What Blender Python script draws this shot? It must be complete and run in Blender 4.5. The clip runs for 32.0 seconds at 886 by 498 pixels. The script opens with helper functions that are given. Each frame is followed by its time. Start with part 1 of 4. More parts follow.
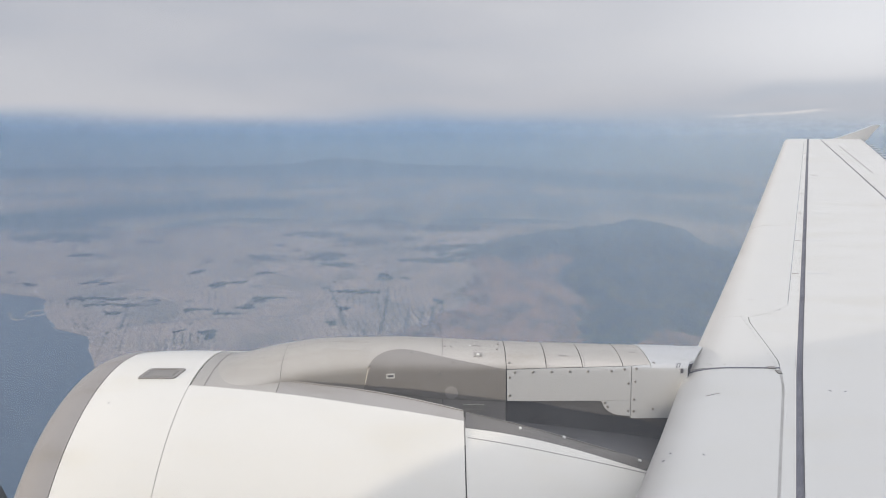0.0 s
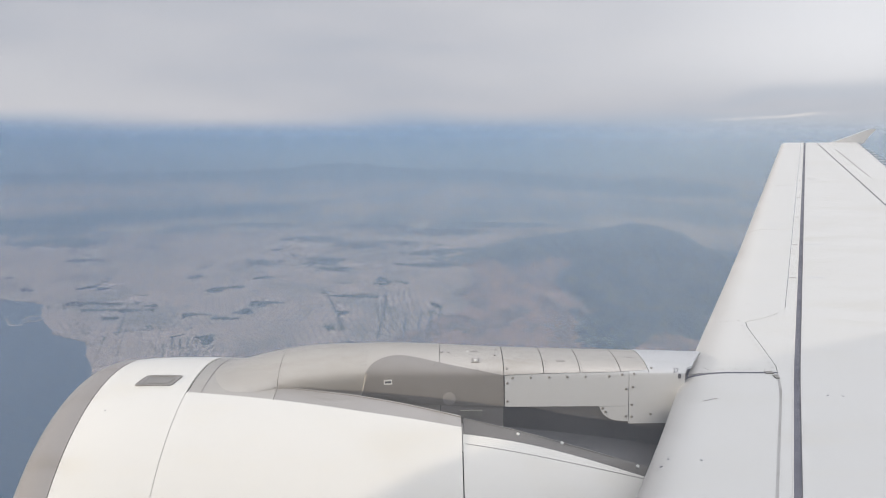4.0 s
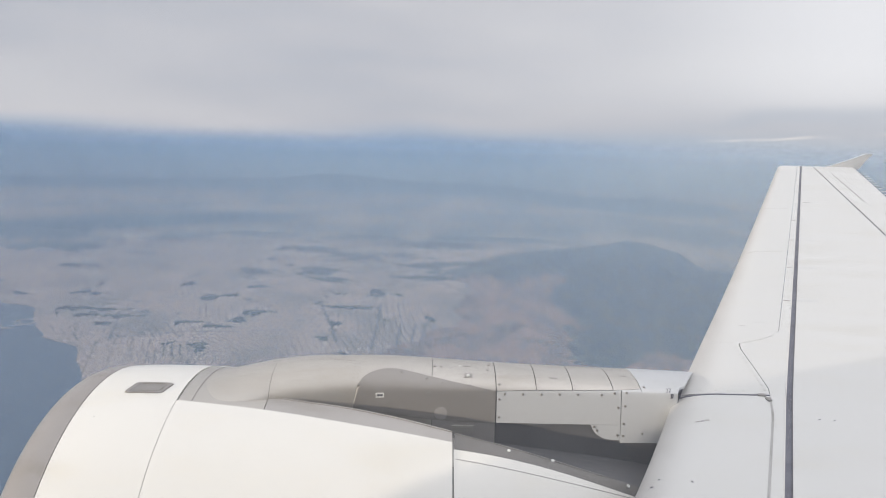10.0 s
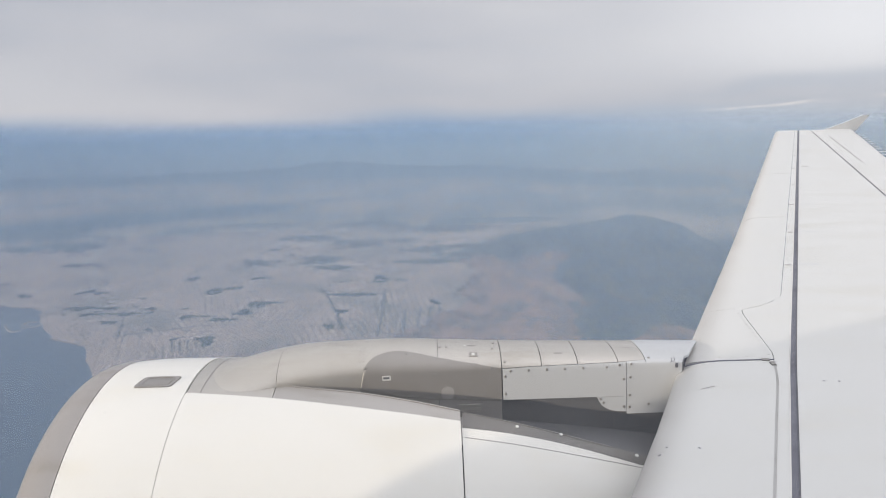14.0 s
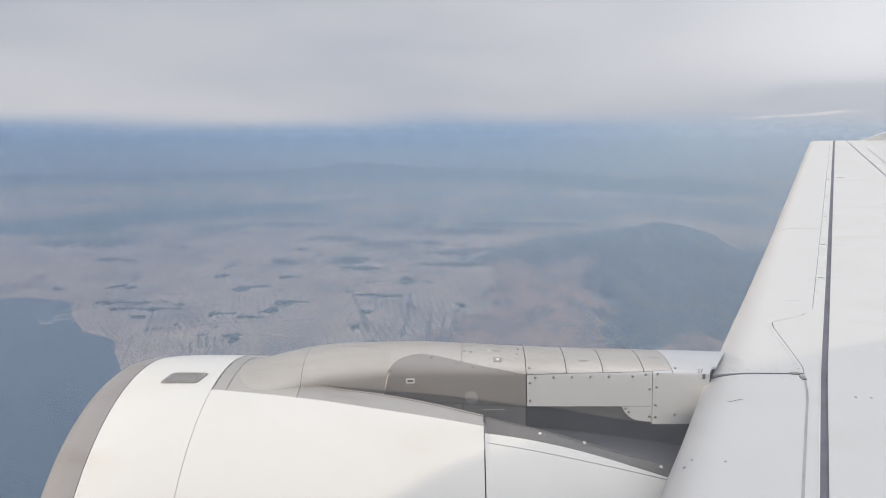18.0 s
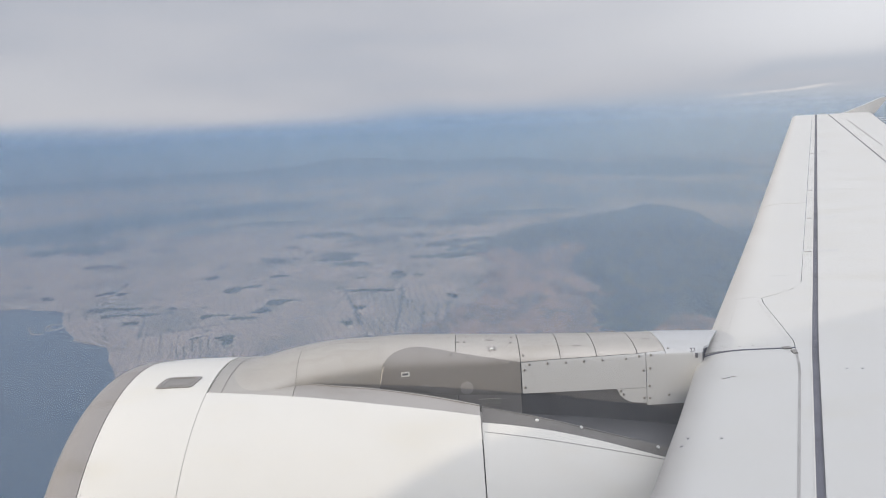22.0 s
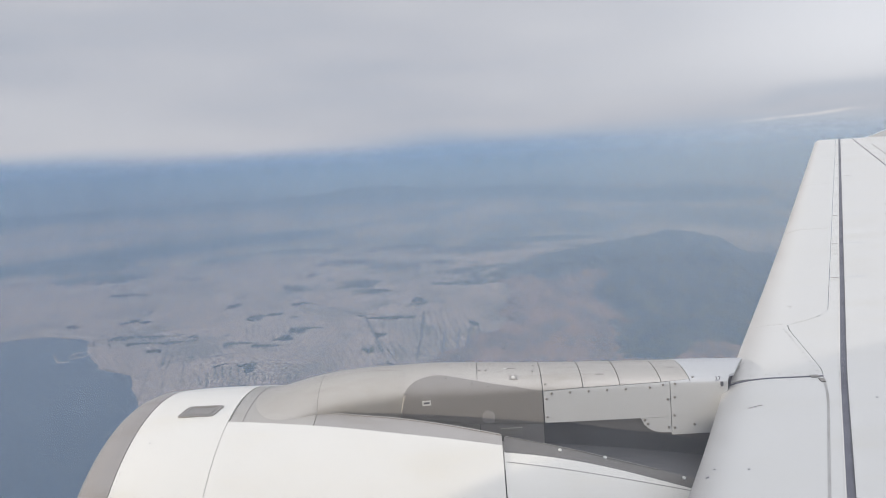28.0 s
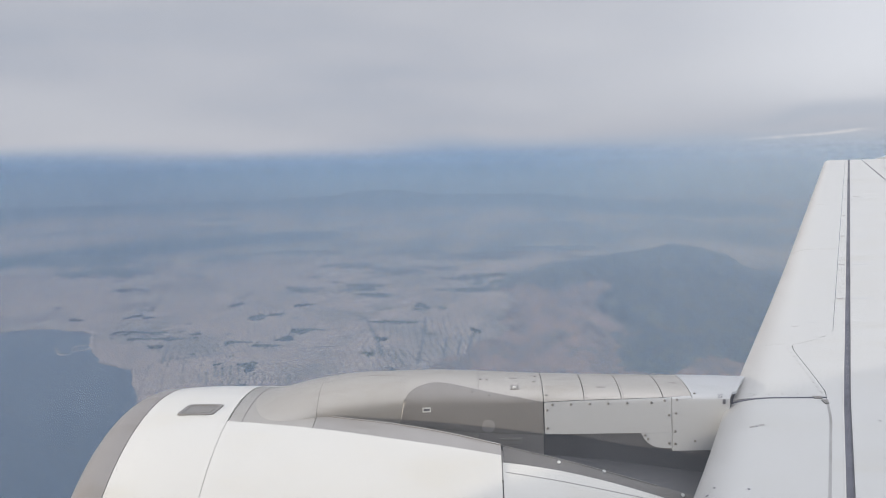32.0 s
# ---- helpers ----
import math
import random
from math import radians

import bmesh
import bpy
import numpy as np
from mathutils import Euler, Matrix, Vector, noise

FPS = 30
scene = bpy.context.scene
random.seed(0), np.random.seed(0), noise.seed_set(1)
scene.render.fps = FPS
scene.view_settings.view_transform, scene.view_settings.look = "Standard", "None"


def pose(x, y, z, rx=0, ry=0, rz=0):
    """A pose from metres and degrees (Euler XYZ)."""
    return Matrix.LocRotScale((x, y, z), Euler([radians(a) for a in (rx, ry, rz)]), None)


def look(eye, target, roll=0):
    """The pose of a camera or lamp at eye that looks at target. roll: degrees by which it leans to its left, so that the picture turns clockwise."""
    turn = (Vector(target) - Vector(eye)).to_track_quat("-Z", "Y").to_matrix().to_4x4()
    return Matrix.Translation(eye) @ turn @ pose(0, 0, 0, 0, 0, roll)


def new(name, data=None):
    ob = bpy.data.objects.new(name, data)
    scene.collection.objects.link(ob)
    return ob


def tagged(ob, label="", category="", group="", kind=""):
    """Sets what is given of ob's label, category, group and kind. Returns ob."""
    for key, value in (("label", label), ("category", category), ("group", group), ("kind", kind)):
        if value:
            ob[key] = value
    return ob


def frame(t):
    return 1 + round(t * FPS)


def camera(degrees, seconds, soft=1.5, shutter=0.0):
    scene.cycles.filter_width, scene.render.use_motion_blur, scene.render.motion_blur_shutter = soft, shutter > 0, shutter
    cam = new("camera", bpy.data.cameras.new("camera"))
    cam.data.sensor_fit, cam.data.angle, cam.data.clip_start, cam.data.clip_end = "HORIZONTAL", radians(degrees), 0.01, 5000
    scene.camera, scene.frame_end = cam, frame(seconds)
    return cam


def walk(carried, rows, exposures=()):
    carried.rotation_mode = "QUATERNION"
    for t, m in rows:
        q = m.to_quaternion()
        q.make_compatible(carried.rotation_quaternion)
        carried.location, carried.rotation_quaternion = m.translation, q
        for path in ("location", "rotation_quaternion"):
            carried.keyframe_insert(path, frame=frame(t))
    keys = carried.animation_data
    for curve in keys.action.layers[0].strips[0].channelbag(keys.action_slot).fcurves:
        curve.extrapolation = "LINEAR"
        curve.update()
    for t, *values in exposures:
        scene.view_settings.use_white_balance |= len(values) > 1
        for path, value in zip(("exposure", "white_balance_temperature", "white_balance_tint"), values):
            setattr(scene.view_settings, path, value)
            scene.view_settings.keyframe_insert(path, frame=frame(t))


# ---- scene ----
cam = camera(60, 32.0, soft=1.0)
# seconds, eye in metres, then degrees: turn to the left, tilt up, lean
PATH = [
    (0, -0.018, 1.726, -0.008, 0.58, -8.23, -0.91), (0.5, -0.014, 1.728, -0.011, 0.42, -8.15, -1.22), (1, -0.017, 1.722, -0.012, -0.30, -8.16, -1.07),
    (1.5, -0.013, 1.725, -0.006, -0.35, -8.32, -1.32), (2, -0.015, 1.725, -0.001, -0.11, -8.36, -1.28), (2.5, -0.013, 1.728, -0.001, 0.13, -8.21, -1.46),
    (3, -0.015, 1.727, -0.001, 0.31, -8.10, -1.13), (3.5, -0.014, 1.728, 0.001, 0.42, -8.06, -1.08), (5.5, -0.018, 1.728, -0.004, 0.19, -7.37, -0.35),
    (6, -0.020, 1.729, 0.001, 0.15, -7.32, 0.47), (6.5, -0.019, 1.727, -0.001, 0.14, -7.15, 0.29), (7, -0.020, 1.728, -0.003, 0.17, -7.06, 0.49),
    (7.5, -0.020, 1.730, -0.004, 0.22, -7.00, 0.64), (8, -0.021, 1.730, -0.005, 0.23, -6.87, 0.38), (8.5, -0.015, 1.730, -0.004, 0.24, -6.87, -0.04),
    (9, -0.016, 1.731, -0.003, 0.14, -6.87, 0.39), (9.5, -0.017, 1.731, 0.002, 0.03, -6.98, 0.16), (10, -0.015, 1.731, 0.002, 0.07, -6.92, 0.49),
    (10.5, -0.013, 1.728, -0.001, 0.07, -6.81, 0.82), (11, -0.017, 1.734, -0.002, 0.01, -6.95, 0.52), (11.5, -0.016, 1.728, -0.005, -0.06, -6.95, 0.15),
    (12, -0.009, 1.726, -0.006, -0.18, -7.09, -0.64), (12.5, -0.008, 1.724, -0.002, -0.21, -7.32, -1.72), (13, 0.000, 1.720, 0.000, 0.00, -7.80, -1.65),
    (13.5, -0.002, 1.720, -0.001, 0.11, -8.02, -2.69), (14, -0.002, 1.719, -0.005, 0.24, -8.21, -2.38), (14.5, -0.009, 1.724, 0.007, 0.66, -8.30, -1.69),
    (16.5, -0.003, 1.725, -0.005, 1.31, -8.42, -1.85), (17, -0.007, 1.731, -0.000, 1.54, -8.47, -2.14), (17.5, -0.005, 1.730, 0.005, 1.93, -8.31, -1.98),
    (18, -0.004, 1.723, -0.001, 2.24, -7.92, -1.28), (18.5, -0.006, 1.723, -0.006, 2.44, -7.94, -1.33), (19, -0.006, 1.726, -0.001, 2.77, -8.35, -2.56),
    (19.5, -0.007, 1.720, -0.008, 2.60, -8.21, -2.05), (20, -0.005, 1.720, -0.010, 2.21, -8.09, -2.54),
    (20.5, -0.004, 1.714, -0.019, 1.51, -8.06, -2.21), (21, -0.003, 1.718, -0.005, 1.13, -8.57, -2.48),
    (21.5, -0.004, 1.723, -0.002, 1.15, -8.74, -2.69), (22, 0.001, 1.722, 0.001, 1.50, -8.59, -3.92), (22.5, 0.005, 1.727, -0.002, 1.79, -8.53, -4.47),
    (23, 0.001, 1.726, 0.007, 2.47, -8.48, -4.55), (23.5, 0.002, 1.723, 0.002, 2.64, -8.12, -4.80), (24, 0.006, 1.717, -0.008, 2.76, -7.77, -5.29),
    (24.5, 0.004, 1.720, 0.000, 2.76, -7.76, -5.22), (26.5, 0.003, 1.729, 0.006, 2.49, -7.59, -4.54), (27, -0.000, 1.727, 0.007, 2.43, -7.18, -4.48),
    (27.5, 0.003, 1.727, 0.009, 2.92, -6.80, -4.27), (28, 0.003, 1.724, 0.006, 2.93, -6.47, -4.38), (28.5, 0.006, 1.725, 0.002, 2.85, -6.29, -4.23),
    (29, 0.003, 1.727, 0.003, 2.85, -6.38, -4.06), (29.5, 0.000, 1.729, 0.010, 2.82, -6.31, -3.25), (30, 0.000, 1.728, 0.004, 2.92, -6.21, -3.00),
    (30.5, 0.004, 1.734, 0.008, 3.05, -5.65, -3.88), (31, 0.001, 1.728, 0.006, 3.14, -5.82, -3.22), (31.5, -0.002, 1.731, 0.010, 3.16, -5.99, -2.47),
    (32, -0.004, 1.731, 0.008, 3.24, -5.98, -2.33),
]
# the aircraft flies slightly banked over the level land
ATTITUDE = Matrix.Rotation(radians(-1.3), 4, "Y")
walk(cam, [(t, ATTITUDE @ pose(x, y, z, 90 + tilt, 0, turn) @ pose(0, 0, 0, 0, 0, lean)) for t, x, y, z, turn, tilt, lean in PATH],
     [(0, -0.07, 6450, 10), (9, -0.01, 6500, 10), (17, -0.03, 6450, 10), (23, -0.10, 6400, 10), (28, -0.09, 6350, 10), (32, -0.16, 6280, 10)])

# ---- light ----
SUN_AZ, SUN_EL = radians(-115.2), radians(7.0)  # azimuth from +y towards +x, elevation


def sky_world():
    world = bpy.data.worlds.new("overcast_sky")
    scene.world = world
    world.use_nodes = True
    nt = world.node_tree
    nt.nodes.clear()
    N, L = nt.nodes.new, nt.links.new

    def math_node(op, a, b=None, c=None):
        n = N("ShaderNodeMath")
        n.operation = op
        for i, v in enumerate((a, b, c)):
            if v is None:
                continue
            if isinstance(v, (int, float)):
                n.inputs[i].default_value = v
            else:
                L(v, n.inputs[i])
        return n.outputs[0]

    def ramp(fac, stops):
        n = N("ShaderNodeValToRGB")
        while len(n.color_ramp.elements) < len(stops):
            n.color_ramp.elements.new(0.5)
        for e, (p, c) in zip(n.color_ramp.elements, stops):
            e.position, e.color = p, (*c, 1)
        L(fac, n.inputs[0])
        return n.outputs[0]

    def mix(fac, a, b):
        n = N("ShaderNodeMix")
        n.data_type = "RGBA"
        if isinstance(fac, (int, float)):
            n.inputs[0].default_value = fac
        else:
            L(fac, n.inputs[0])
        for i, v in ((6, a), (7, b)):
            if isinstance(v, tuple):
                n.inputs[i].default_value = (*v, 1)
            else:
                L(v, n.inputs[i])
        return n.outputs[2]

    def noise_at(vec, scale, detail, rough=0.5):
        n = N("ShaderNodeTexNoise")
        n.inputs["Scale"].default_value, n.inputs["Detail"].default_value = scale, detail
        n.inputs["Roughness"].default_value = rough
        L(vec, n.inputs["Vector"])
        return n.outputs[0]

    def step(x, lo, hi):
        n = N("ShaderNodeMapRange")
        n.interpolation_type = "SMOOTHSTEP"
        L(x, n.inputs[0])
        n.inputs[1].default_value, n.inputs[2].default_value = lo, hi
        return n.outputs[0]

    sep = N("ShaderNodeSeparateXYZ")
    L(N("ShaderNodeTexCoord").outputs["Generated"], sep.inputs[0])
    el = math_node("MULTIPLY", math_node("ARCSINE", sep.outputs[2]), 57.2958)
    az = math_node("MULTIPLY", math_node("ARCTAN2", sep.outputs[0], sep.outputs[1]), 57.2958)

    def at(sx, sy):
        n = N("ShaderNodeCombineXYZ")
        L(math_node("MULTIPLY", az, sx), n.inputs[0])
        L(math_node("MULTIPLY", el, sy), n.inputs[1])
        return n.outputs[0]

    # clear air under the deck: blue to the left, paler to the right
    low = ramp(math_node("MULTIPLY_ADD", el, 0.1, 0.5), [(0.30, (0.30, 0.40, 0.53)), (0.47, (0.28, 0.40, 0.565)), (0.68, (0.30, 0.415, 0.585))])
    right = step(math_node("ADD", az, math_node("MULTIPLY", noise_at(at(0.08, 0.5), 1.0, 3), 10)), 0, 34)
    low = mix(math_node("MULTIPLY", right, 0.85), low, (0.55, 0.595, 0.66))
    # the grey deck with its ragged lower edge
    wave = noise_at(at(0.05, 0.22), 1.0, 1.3)
    edge = math_node("ADD", el, math_node("MULTIPLY", math_node("SUBTRACT", wave, 0.5), 3.2))
    edge = math_node("SUBTRACT", edge, math_node("MULTIPLY", step(az, 0, 30), 0.5))
    deck = step(edge, 0.35, 2.5)
    tone = noise_at(at(0.03, 0.16), 1.0, 5, 0.55)
    cloud = ramp(tone, [(0.28, (0.45, 0.485, 0.57)), (0.52, (0.58, 0.59, 0.645)), (0.76, (0.69, 0.69, 0.725))])
    cloud = mix(math_node("MULTIPLY", step(edge, 4.5, 1.2), 0.30), cloud, (0.62, 0.62, 0.66))
    cloud = mix(math_node("MULTIPLY", step(el, 3, 30), 0.6), cloud, (0.69, 0.69, 0.69))
    cloud = mix(math_node("MULTIPLY", math_node("MULTIPLY", step(az, -5, 28), step(el, 1.5, 6)), 0.62), cloud, (0.84, 0.84, 0.87))
    cloud = mix(math_node("MULTIPLY", math_node("MULTIPLY", step(az, 12, 30), step(el, 2, 7)), 0.75), cloud, (0.95, 0.95, 0.98))
    sky = mix(deck, low, cloud)
    # a bluish rift and a bright thin streak low on the right
    rift_axis = math_node("SUBTRACT", el, math_node("MULTIPLY_ADD", az, 0.06, 1.75))
    rift = math_node("MULTIPLY", step(math_node("ABSOLUTE", math_node("ADD", rift_axis, math_node("MULTIPLY", math_node("SUBTRACT", noise_at(at(0.12, 0.5), 1, 4), 0.5), 2.2))), 1.1, 0.0), step(az, 8, 22))
    sky = mix(math_node("MULTIPLY", rift, 0.45), sky, (0.44, 0.50, 0.60))
    streak_axis = math_node("SUBTRACT", el, math_node("MULTIPLY_ADD", az, 0.06, 0.44))
    streak_noise = math_node("MULTIPLY", math_node("SUBTRACT", noise_at(at(0.5, 2.0), 1, 4), 0.5), 0.3)
    streak = math_node("MULTIPLY", step(math_node("ABSOLUTE", math_node("ADD", streak_axis, streak_noise)), 0.15, 0.02), step(az, 17, 21))
    sky = mix(math_node("MULTIPLY", math_node("MULTIPLY", streak, step(noise_at(at(0.35, 1.2), 1, 3), 0.3, 0.6)), 0.75), sky, (0.82, 0.80, 0.80))

    nishita = N("ShaderNodeTexSky")
    nishita.sky_type = "NISHITA"
    nishita.sun_disc = False
    nishita.sun_elevation, nishita.sun_rotation = SUN_EL, SUN_AZ
    # no hard line where the clear sky ends at the horizon
    above = N("ShaderNodeCombineXYZ")
    L(sep.outputs[0], above.inputs[0])
    L(sep.outputs[1], above.inputs[1])
    L(math_node("MAXIMUM", sep.outputs[2], 0.03), above.inputs[2])
    L(above.outputs[0], nishita.inputs[0])
    clear = N("ShaderNodeBackground")
    clear.inputs[1].default_value = 0.08
    L(nishita.outputs[0], clear.inputs[0])
    over = N("ShaderNodeBackground")
    over.inputs[1].default_value = 1.0
    L(sky, over.inputs[0])
    # an overcast sky is brighter towards the zenith
    L(math_node("MULTIPLY_ADD", step(el, 11, 75), 1.22, 1.0), over.inputs[1])
    both = N("ShaderNodeMixShader")
    both.inputs[0].default_value = 0.93
    L(clear.outputs[0], both.inputs[1])
    L(over.outputs[0], both.inputs[2])
    L(both.outputs[0], N("ShaderNodeOutputWorld").inputs[0])


sky_world()
sun = new("sun", bpy.data.lights.new("sun", "SUN"))
sun.data.energy, sun.data.angle, sun.data.color = 3.7, radians(0.5), (1.0, 0.885, 0.72)
toward = Vector((math.sin(SUN_AZ) * math.cos(SUN_EL), math.cos(SUN_AZ) * math.cos(SUN_EL), math.sin(SUN_EL)))
sun.matrix_world = ATTITUDE @ look(toward * 50, (0, 0, 0))
scene.cycles.transparent_max_bounces = 24

# ---- materials ----


class Nodes:
    """A small builder for node materials."""

    def __init__(self, name):
        self.mat = bpy.data.materials.new(name)
        self.mat.use_nodes = True
        self.t = self.mat.node_tree
        self.b = self.t.nodes["Principled BSDF"]
        self.out = self.t.nodes["Material Output"]

    def n(self, kind, **props):
        node = self.t.nodes.new("ShaderNode" + kind)
        for k, v in props.items():
            if k == "operation":
                node.operation = v
            elif k == "data_type":
                node.data_type = v
            elif k == "interpolation_type":
                node.interpolation_type = v
            elif k == "feature":
                node.feature = v
        return node

    def link(self, a, b):
        self.t.links.new(a, b)

    def pos(self, sx=1, sy=1, sz=1):
        m = self.n("Mapping")
        m.inputs["Scale"].default_value = (sx, sy, sz)
        self.link(self.n("NewGeometry").outputs["Position"], m.inputs["Vector"])
        return m.outputs[0]

    def noise(self, vec, scale, detail=4, rough=0.55):
        n = self.n("TexNoise")
        n.inputs["Scale"].default_value, n.inputs["Detail"].default_value, n.inputs["Roughness"].default_value = scale, detail, rough
        self.link(vec, n.inputs["Vector"])
        return n.outputs[0]

    def range(self, x, a, b, c=0.0, d=1.0):
        n = self.n("MapRange", interpolation_type="SMOOTHSTEP")
        self.link(x, n.inputs[0])
        for i, v in enumerate((a, b, c, d)):
            n.inputs[i + 1].default_value = v
        return n.outputs[0]

    def mix(self, fac, a, b):
        n = self.n("Mix", data_type="RGBA")
        if isinstance(fac, float):
            n.inputs[0].default_value = fac
        else:
            self.link(fac, n.inputs[0])
        for i, v in ((6, a), (7, b)):
            if isinstance(v, tuple):
                n.inputs[i].default_value = (*v, 1)
            else:
                self.link(v, n.inputs[i])
        return n.outputs[2]

    def math(self, op, a, b=0.0):
        n = self.n("Math", operation=op)
        for i, v in enumerate((a, b)):
            if isinstance(v, (int, float)):
                n.inputs[i].default_value = v
            else:
                self.link(v, n.inputs[i])
        return n.outputs[0]

    def bump(self, h, strength, dist):
        n = self.n("Bump")
        n.inputs["Strength"].default_value, n.inputs["Distance"].default_value = strength, dist
        self.link(h, n.inputs["Height"])
        self.link(n.outputs[0], self.b.inputs["Normal"])


def painted(name, base, rough=0.4, metal=0.0, dirt=0.12, streak=(2, 7, 2), coat=0.0, fine=60):
    """Aircraft paint or bare metal with faint large stains, fine grime and streaks along the airflow."""
    m = Nodes(name)
    big = m.noise(m.pos(*streak), 1.0, 5, 0.6)
    small = m.noise(m.pos(), fine, 3)
    dark = tuple(c * (1 - dirt) * k for c, k in zip(base, (1.0, 0.985, 0.95)))
    col = m.mix(m.range(big, 0.45, 0.75), base, dark)
    col = m.mix(m.range(small, 0.55, 0.85, 0, 0.5 * dirt), col, tuple(c * 0.6 for c in base))
    m.link(col, m.b.inputs["Base Color"])
    r = m.range(big, 0.3, 0.8, rough * 0.85, min(1, rough * 1.25))
    m.link(r, m.b.inputs["Roughness"])
    m.b.inputs["Metallic"].default_value = metal
    m.b.inputs["Coat Weight"].default_value = coat
    m.b.inputs["Coat Roughness"].default_value = 0.15
    m.bump(m.noise(m.pos(), 3.0, 2), 0.04, 0.02)
    return m.mat


WHITE = painted("white_paint", (0.68, 0.667, 0.637), 0.38, coat=0.15, dirt=0.06)
WING = painted("wing_grey_paint", (0.565, 0.564, 0.557), 0.42, dirt=0.045, streak=(1.2, 5, 1))
JOINT = painted("grey_sealant", (0.36, 0.355, 0.35), 0.6, dirt=0.3, streak=(4, 4, 4))
LIP = painted("inlet_lip_metal", (0.30, 0.28, 0.27), 0.42, metal=0.3, dirt=0.12)
BROWN = painted("bare_fairing_metal", (0.445, 0.422, 0.395), 0.40, metal=0.55, dirt=0.15)
STRIP = painted("dull_strip_metal", (0.37, 0.352, 0.34), 0.45, metal=0.4, dirt=0.15)
TAUPE = painted("heat_tinted_panel", (0.255, 0.24, 0.23), 0.42, metal=0.3, dirt=0.22)
PANEL = painted("pale_panel_paint", (0.465, 0.475, 0.495), 0.36, dirt=0.08)
DARK = painted("dark_recess_metal", (0.125, 0.125, 0.132), 0.5, metal=0.2, dirt=0.3)
SOOT = painted("sooty_strip_metal", (0.15, 0.142, 0.136), 0.5, metal=0.3, dirt=0.2)
SEAL = painted("dark_grey_seal", (0.11, 0.11, 0.145), 0.6, dirt=0.2)
STEEL = painted("steel_fastener", (0.24, 0.23, 0.22), 0.4, metal=0.5)
PALE = painted("pale_placard", (0.62, 0.62, 0.60), 0.5)
INK = painted("dark_marking_ink", (0.10, 0.10, 0.12), 0.6)
LINING = painted("cabin_lining", (0.42, 0.42, 0.40), 0.6)
RUBBER = painted("window_seal_rubber", (0.03, 0.03, 0.035), 0.8)


def slat_paint():
    """The wing's paint, darker and slightly browner towards the leading edge."""
    m = Nodes("worn_slat_paint")
    edge_tone = m.n("Attribute")
    edge_tone.attribute_name = "edge_tone"
    blotch = m.noise(m.pos(6, 2, 6), 1.0, 5, 0.65)
    fac = m.math("MULTIPLY", edge_tone.outputs["Fac"], m.range(blotch, 0.25, 0.75, 0.55, 1.0))
    base = m.mix(m.range(m.noise(m.pos(1.2, 5, 1), 1.0, 5, 0.6), 0.45, 0.75), (0.565, 0.564, 0.557), (0.535, 0.532, 0.515))
    col = m.mix(fac, base, (0.36, 0.345, 0.335))
    m.link(m.mix(m.range(m.noise(m.pos(), 60, 3), 0.6, 0.85, 0.0, 0.06), col, (0.3, 0.29, 0.27)), m.b.inputs["Base Color"])
    m.b.inputs["Roughness"].default_value = 0.45
    m.bump(m.noise(m.pos(), 3.0, 2), 0.04, 0.02)
    return m.mat


SLAT = slat_paint()


def pane_material():
    m = Nodes("scratched_window_pane")
    clear, veil, mixer = m.n("BsdfTransparent"), m.n("BsdfTranslucent"), m.n("MixShader")
    veil.inputs[0].default_value = (0.86, 0.88, 0.93, 1)
    fac = m.range(m.noise(m.pos(), 30, 3), 0.3, 0.7, PANE_VEIL * 0.9, PANE_VEIL * 1.1)
    m.link(fac, mixer.inputs[0])
    m.link(clear.outputs[0], mixer.inputs[1])
    m.link(veil.outputs[0], mixer.inputs[2])
    m.link(mixer.outputs[0], m.out.inputs[0])
    return m.mat


PANE_VEIL = 0.045
PANE = pane_material()


def haze_material(name, pass_rgb, glow_rgb, base, full, top, fade, dist):
    """Thin mist in the air that dims and tints what lies behind it: none at the ground line, thickest at full, gone above fade."""
    m = Nodes(name)
    sep = m.n("SeparateXYZ")
    m.link(m.n("NewGeometry").outputs["Position"], sep.inputs[0])
    z = sep.outputs[2]
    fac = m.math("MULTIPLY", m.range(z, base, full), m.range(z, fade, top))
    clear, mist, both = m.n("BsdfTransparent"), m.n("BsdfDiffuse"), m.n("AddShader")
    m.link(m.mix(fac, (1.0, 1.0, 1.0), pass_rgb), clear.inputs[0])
    # the brighter light on the right is painted into the mist colour, more farther out
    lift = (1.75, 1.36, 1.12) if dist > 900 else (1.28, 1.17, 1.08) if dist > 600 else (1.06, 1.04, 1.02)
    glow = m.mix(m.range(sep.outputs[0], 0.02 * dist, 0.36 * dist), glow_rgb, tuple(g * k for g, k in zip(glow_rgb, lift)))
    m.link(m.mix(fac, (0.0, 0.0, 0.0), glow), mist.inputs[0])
    # mist scatters the light of the whole sky more than a flat sheet would
    face = m.n("Mix", data_type="VECTOR")
    face.inputs[0].default_value = 0.25
    face.inputs[4].default_value = (0.25, -0.60, 0.76)
    m.link(m.n("NewGeometry").outputs["True Normal"], face.inputs[5])
    m.link(face.outputs[1], mist.inputs["Normal"])
    m.link(clear.outputs[0], both.inputs[0])
    m.link(mist.outputs[0], both.inputs[1])
    m.link(both.outputs[0], m.out.inputs[0])
    return m.mat


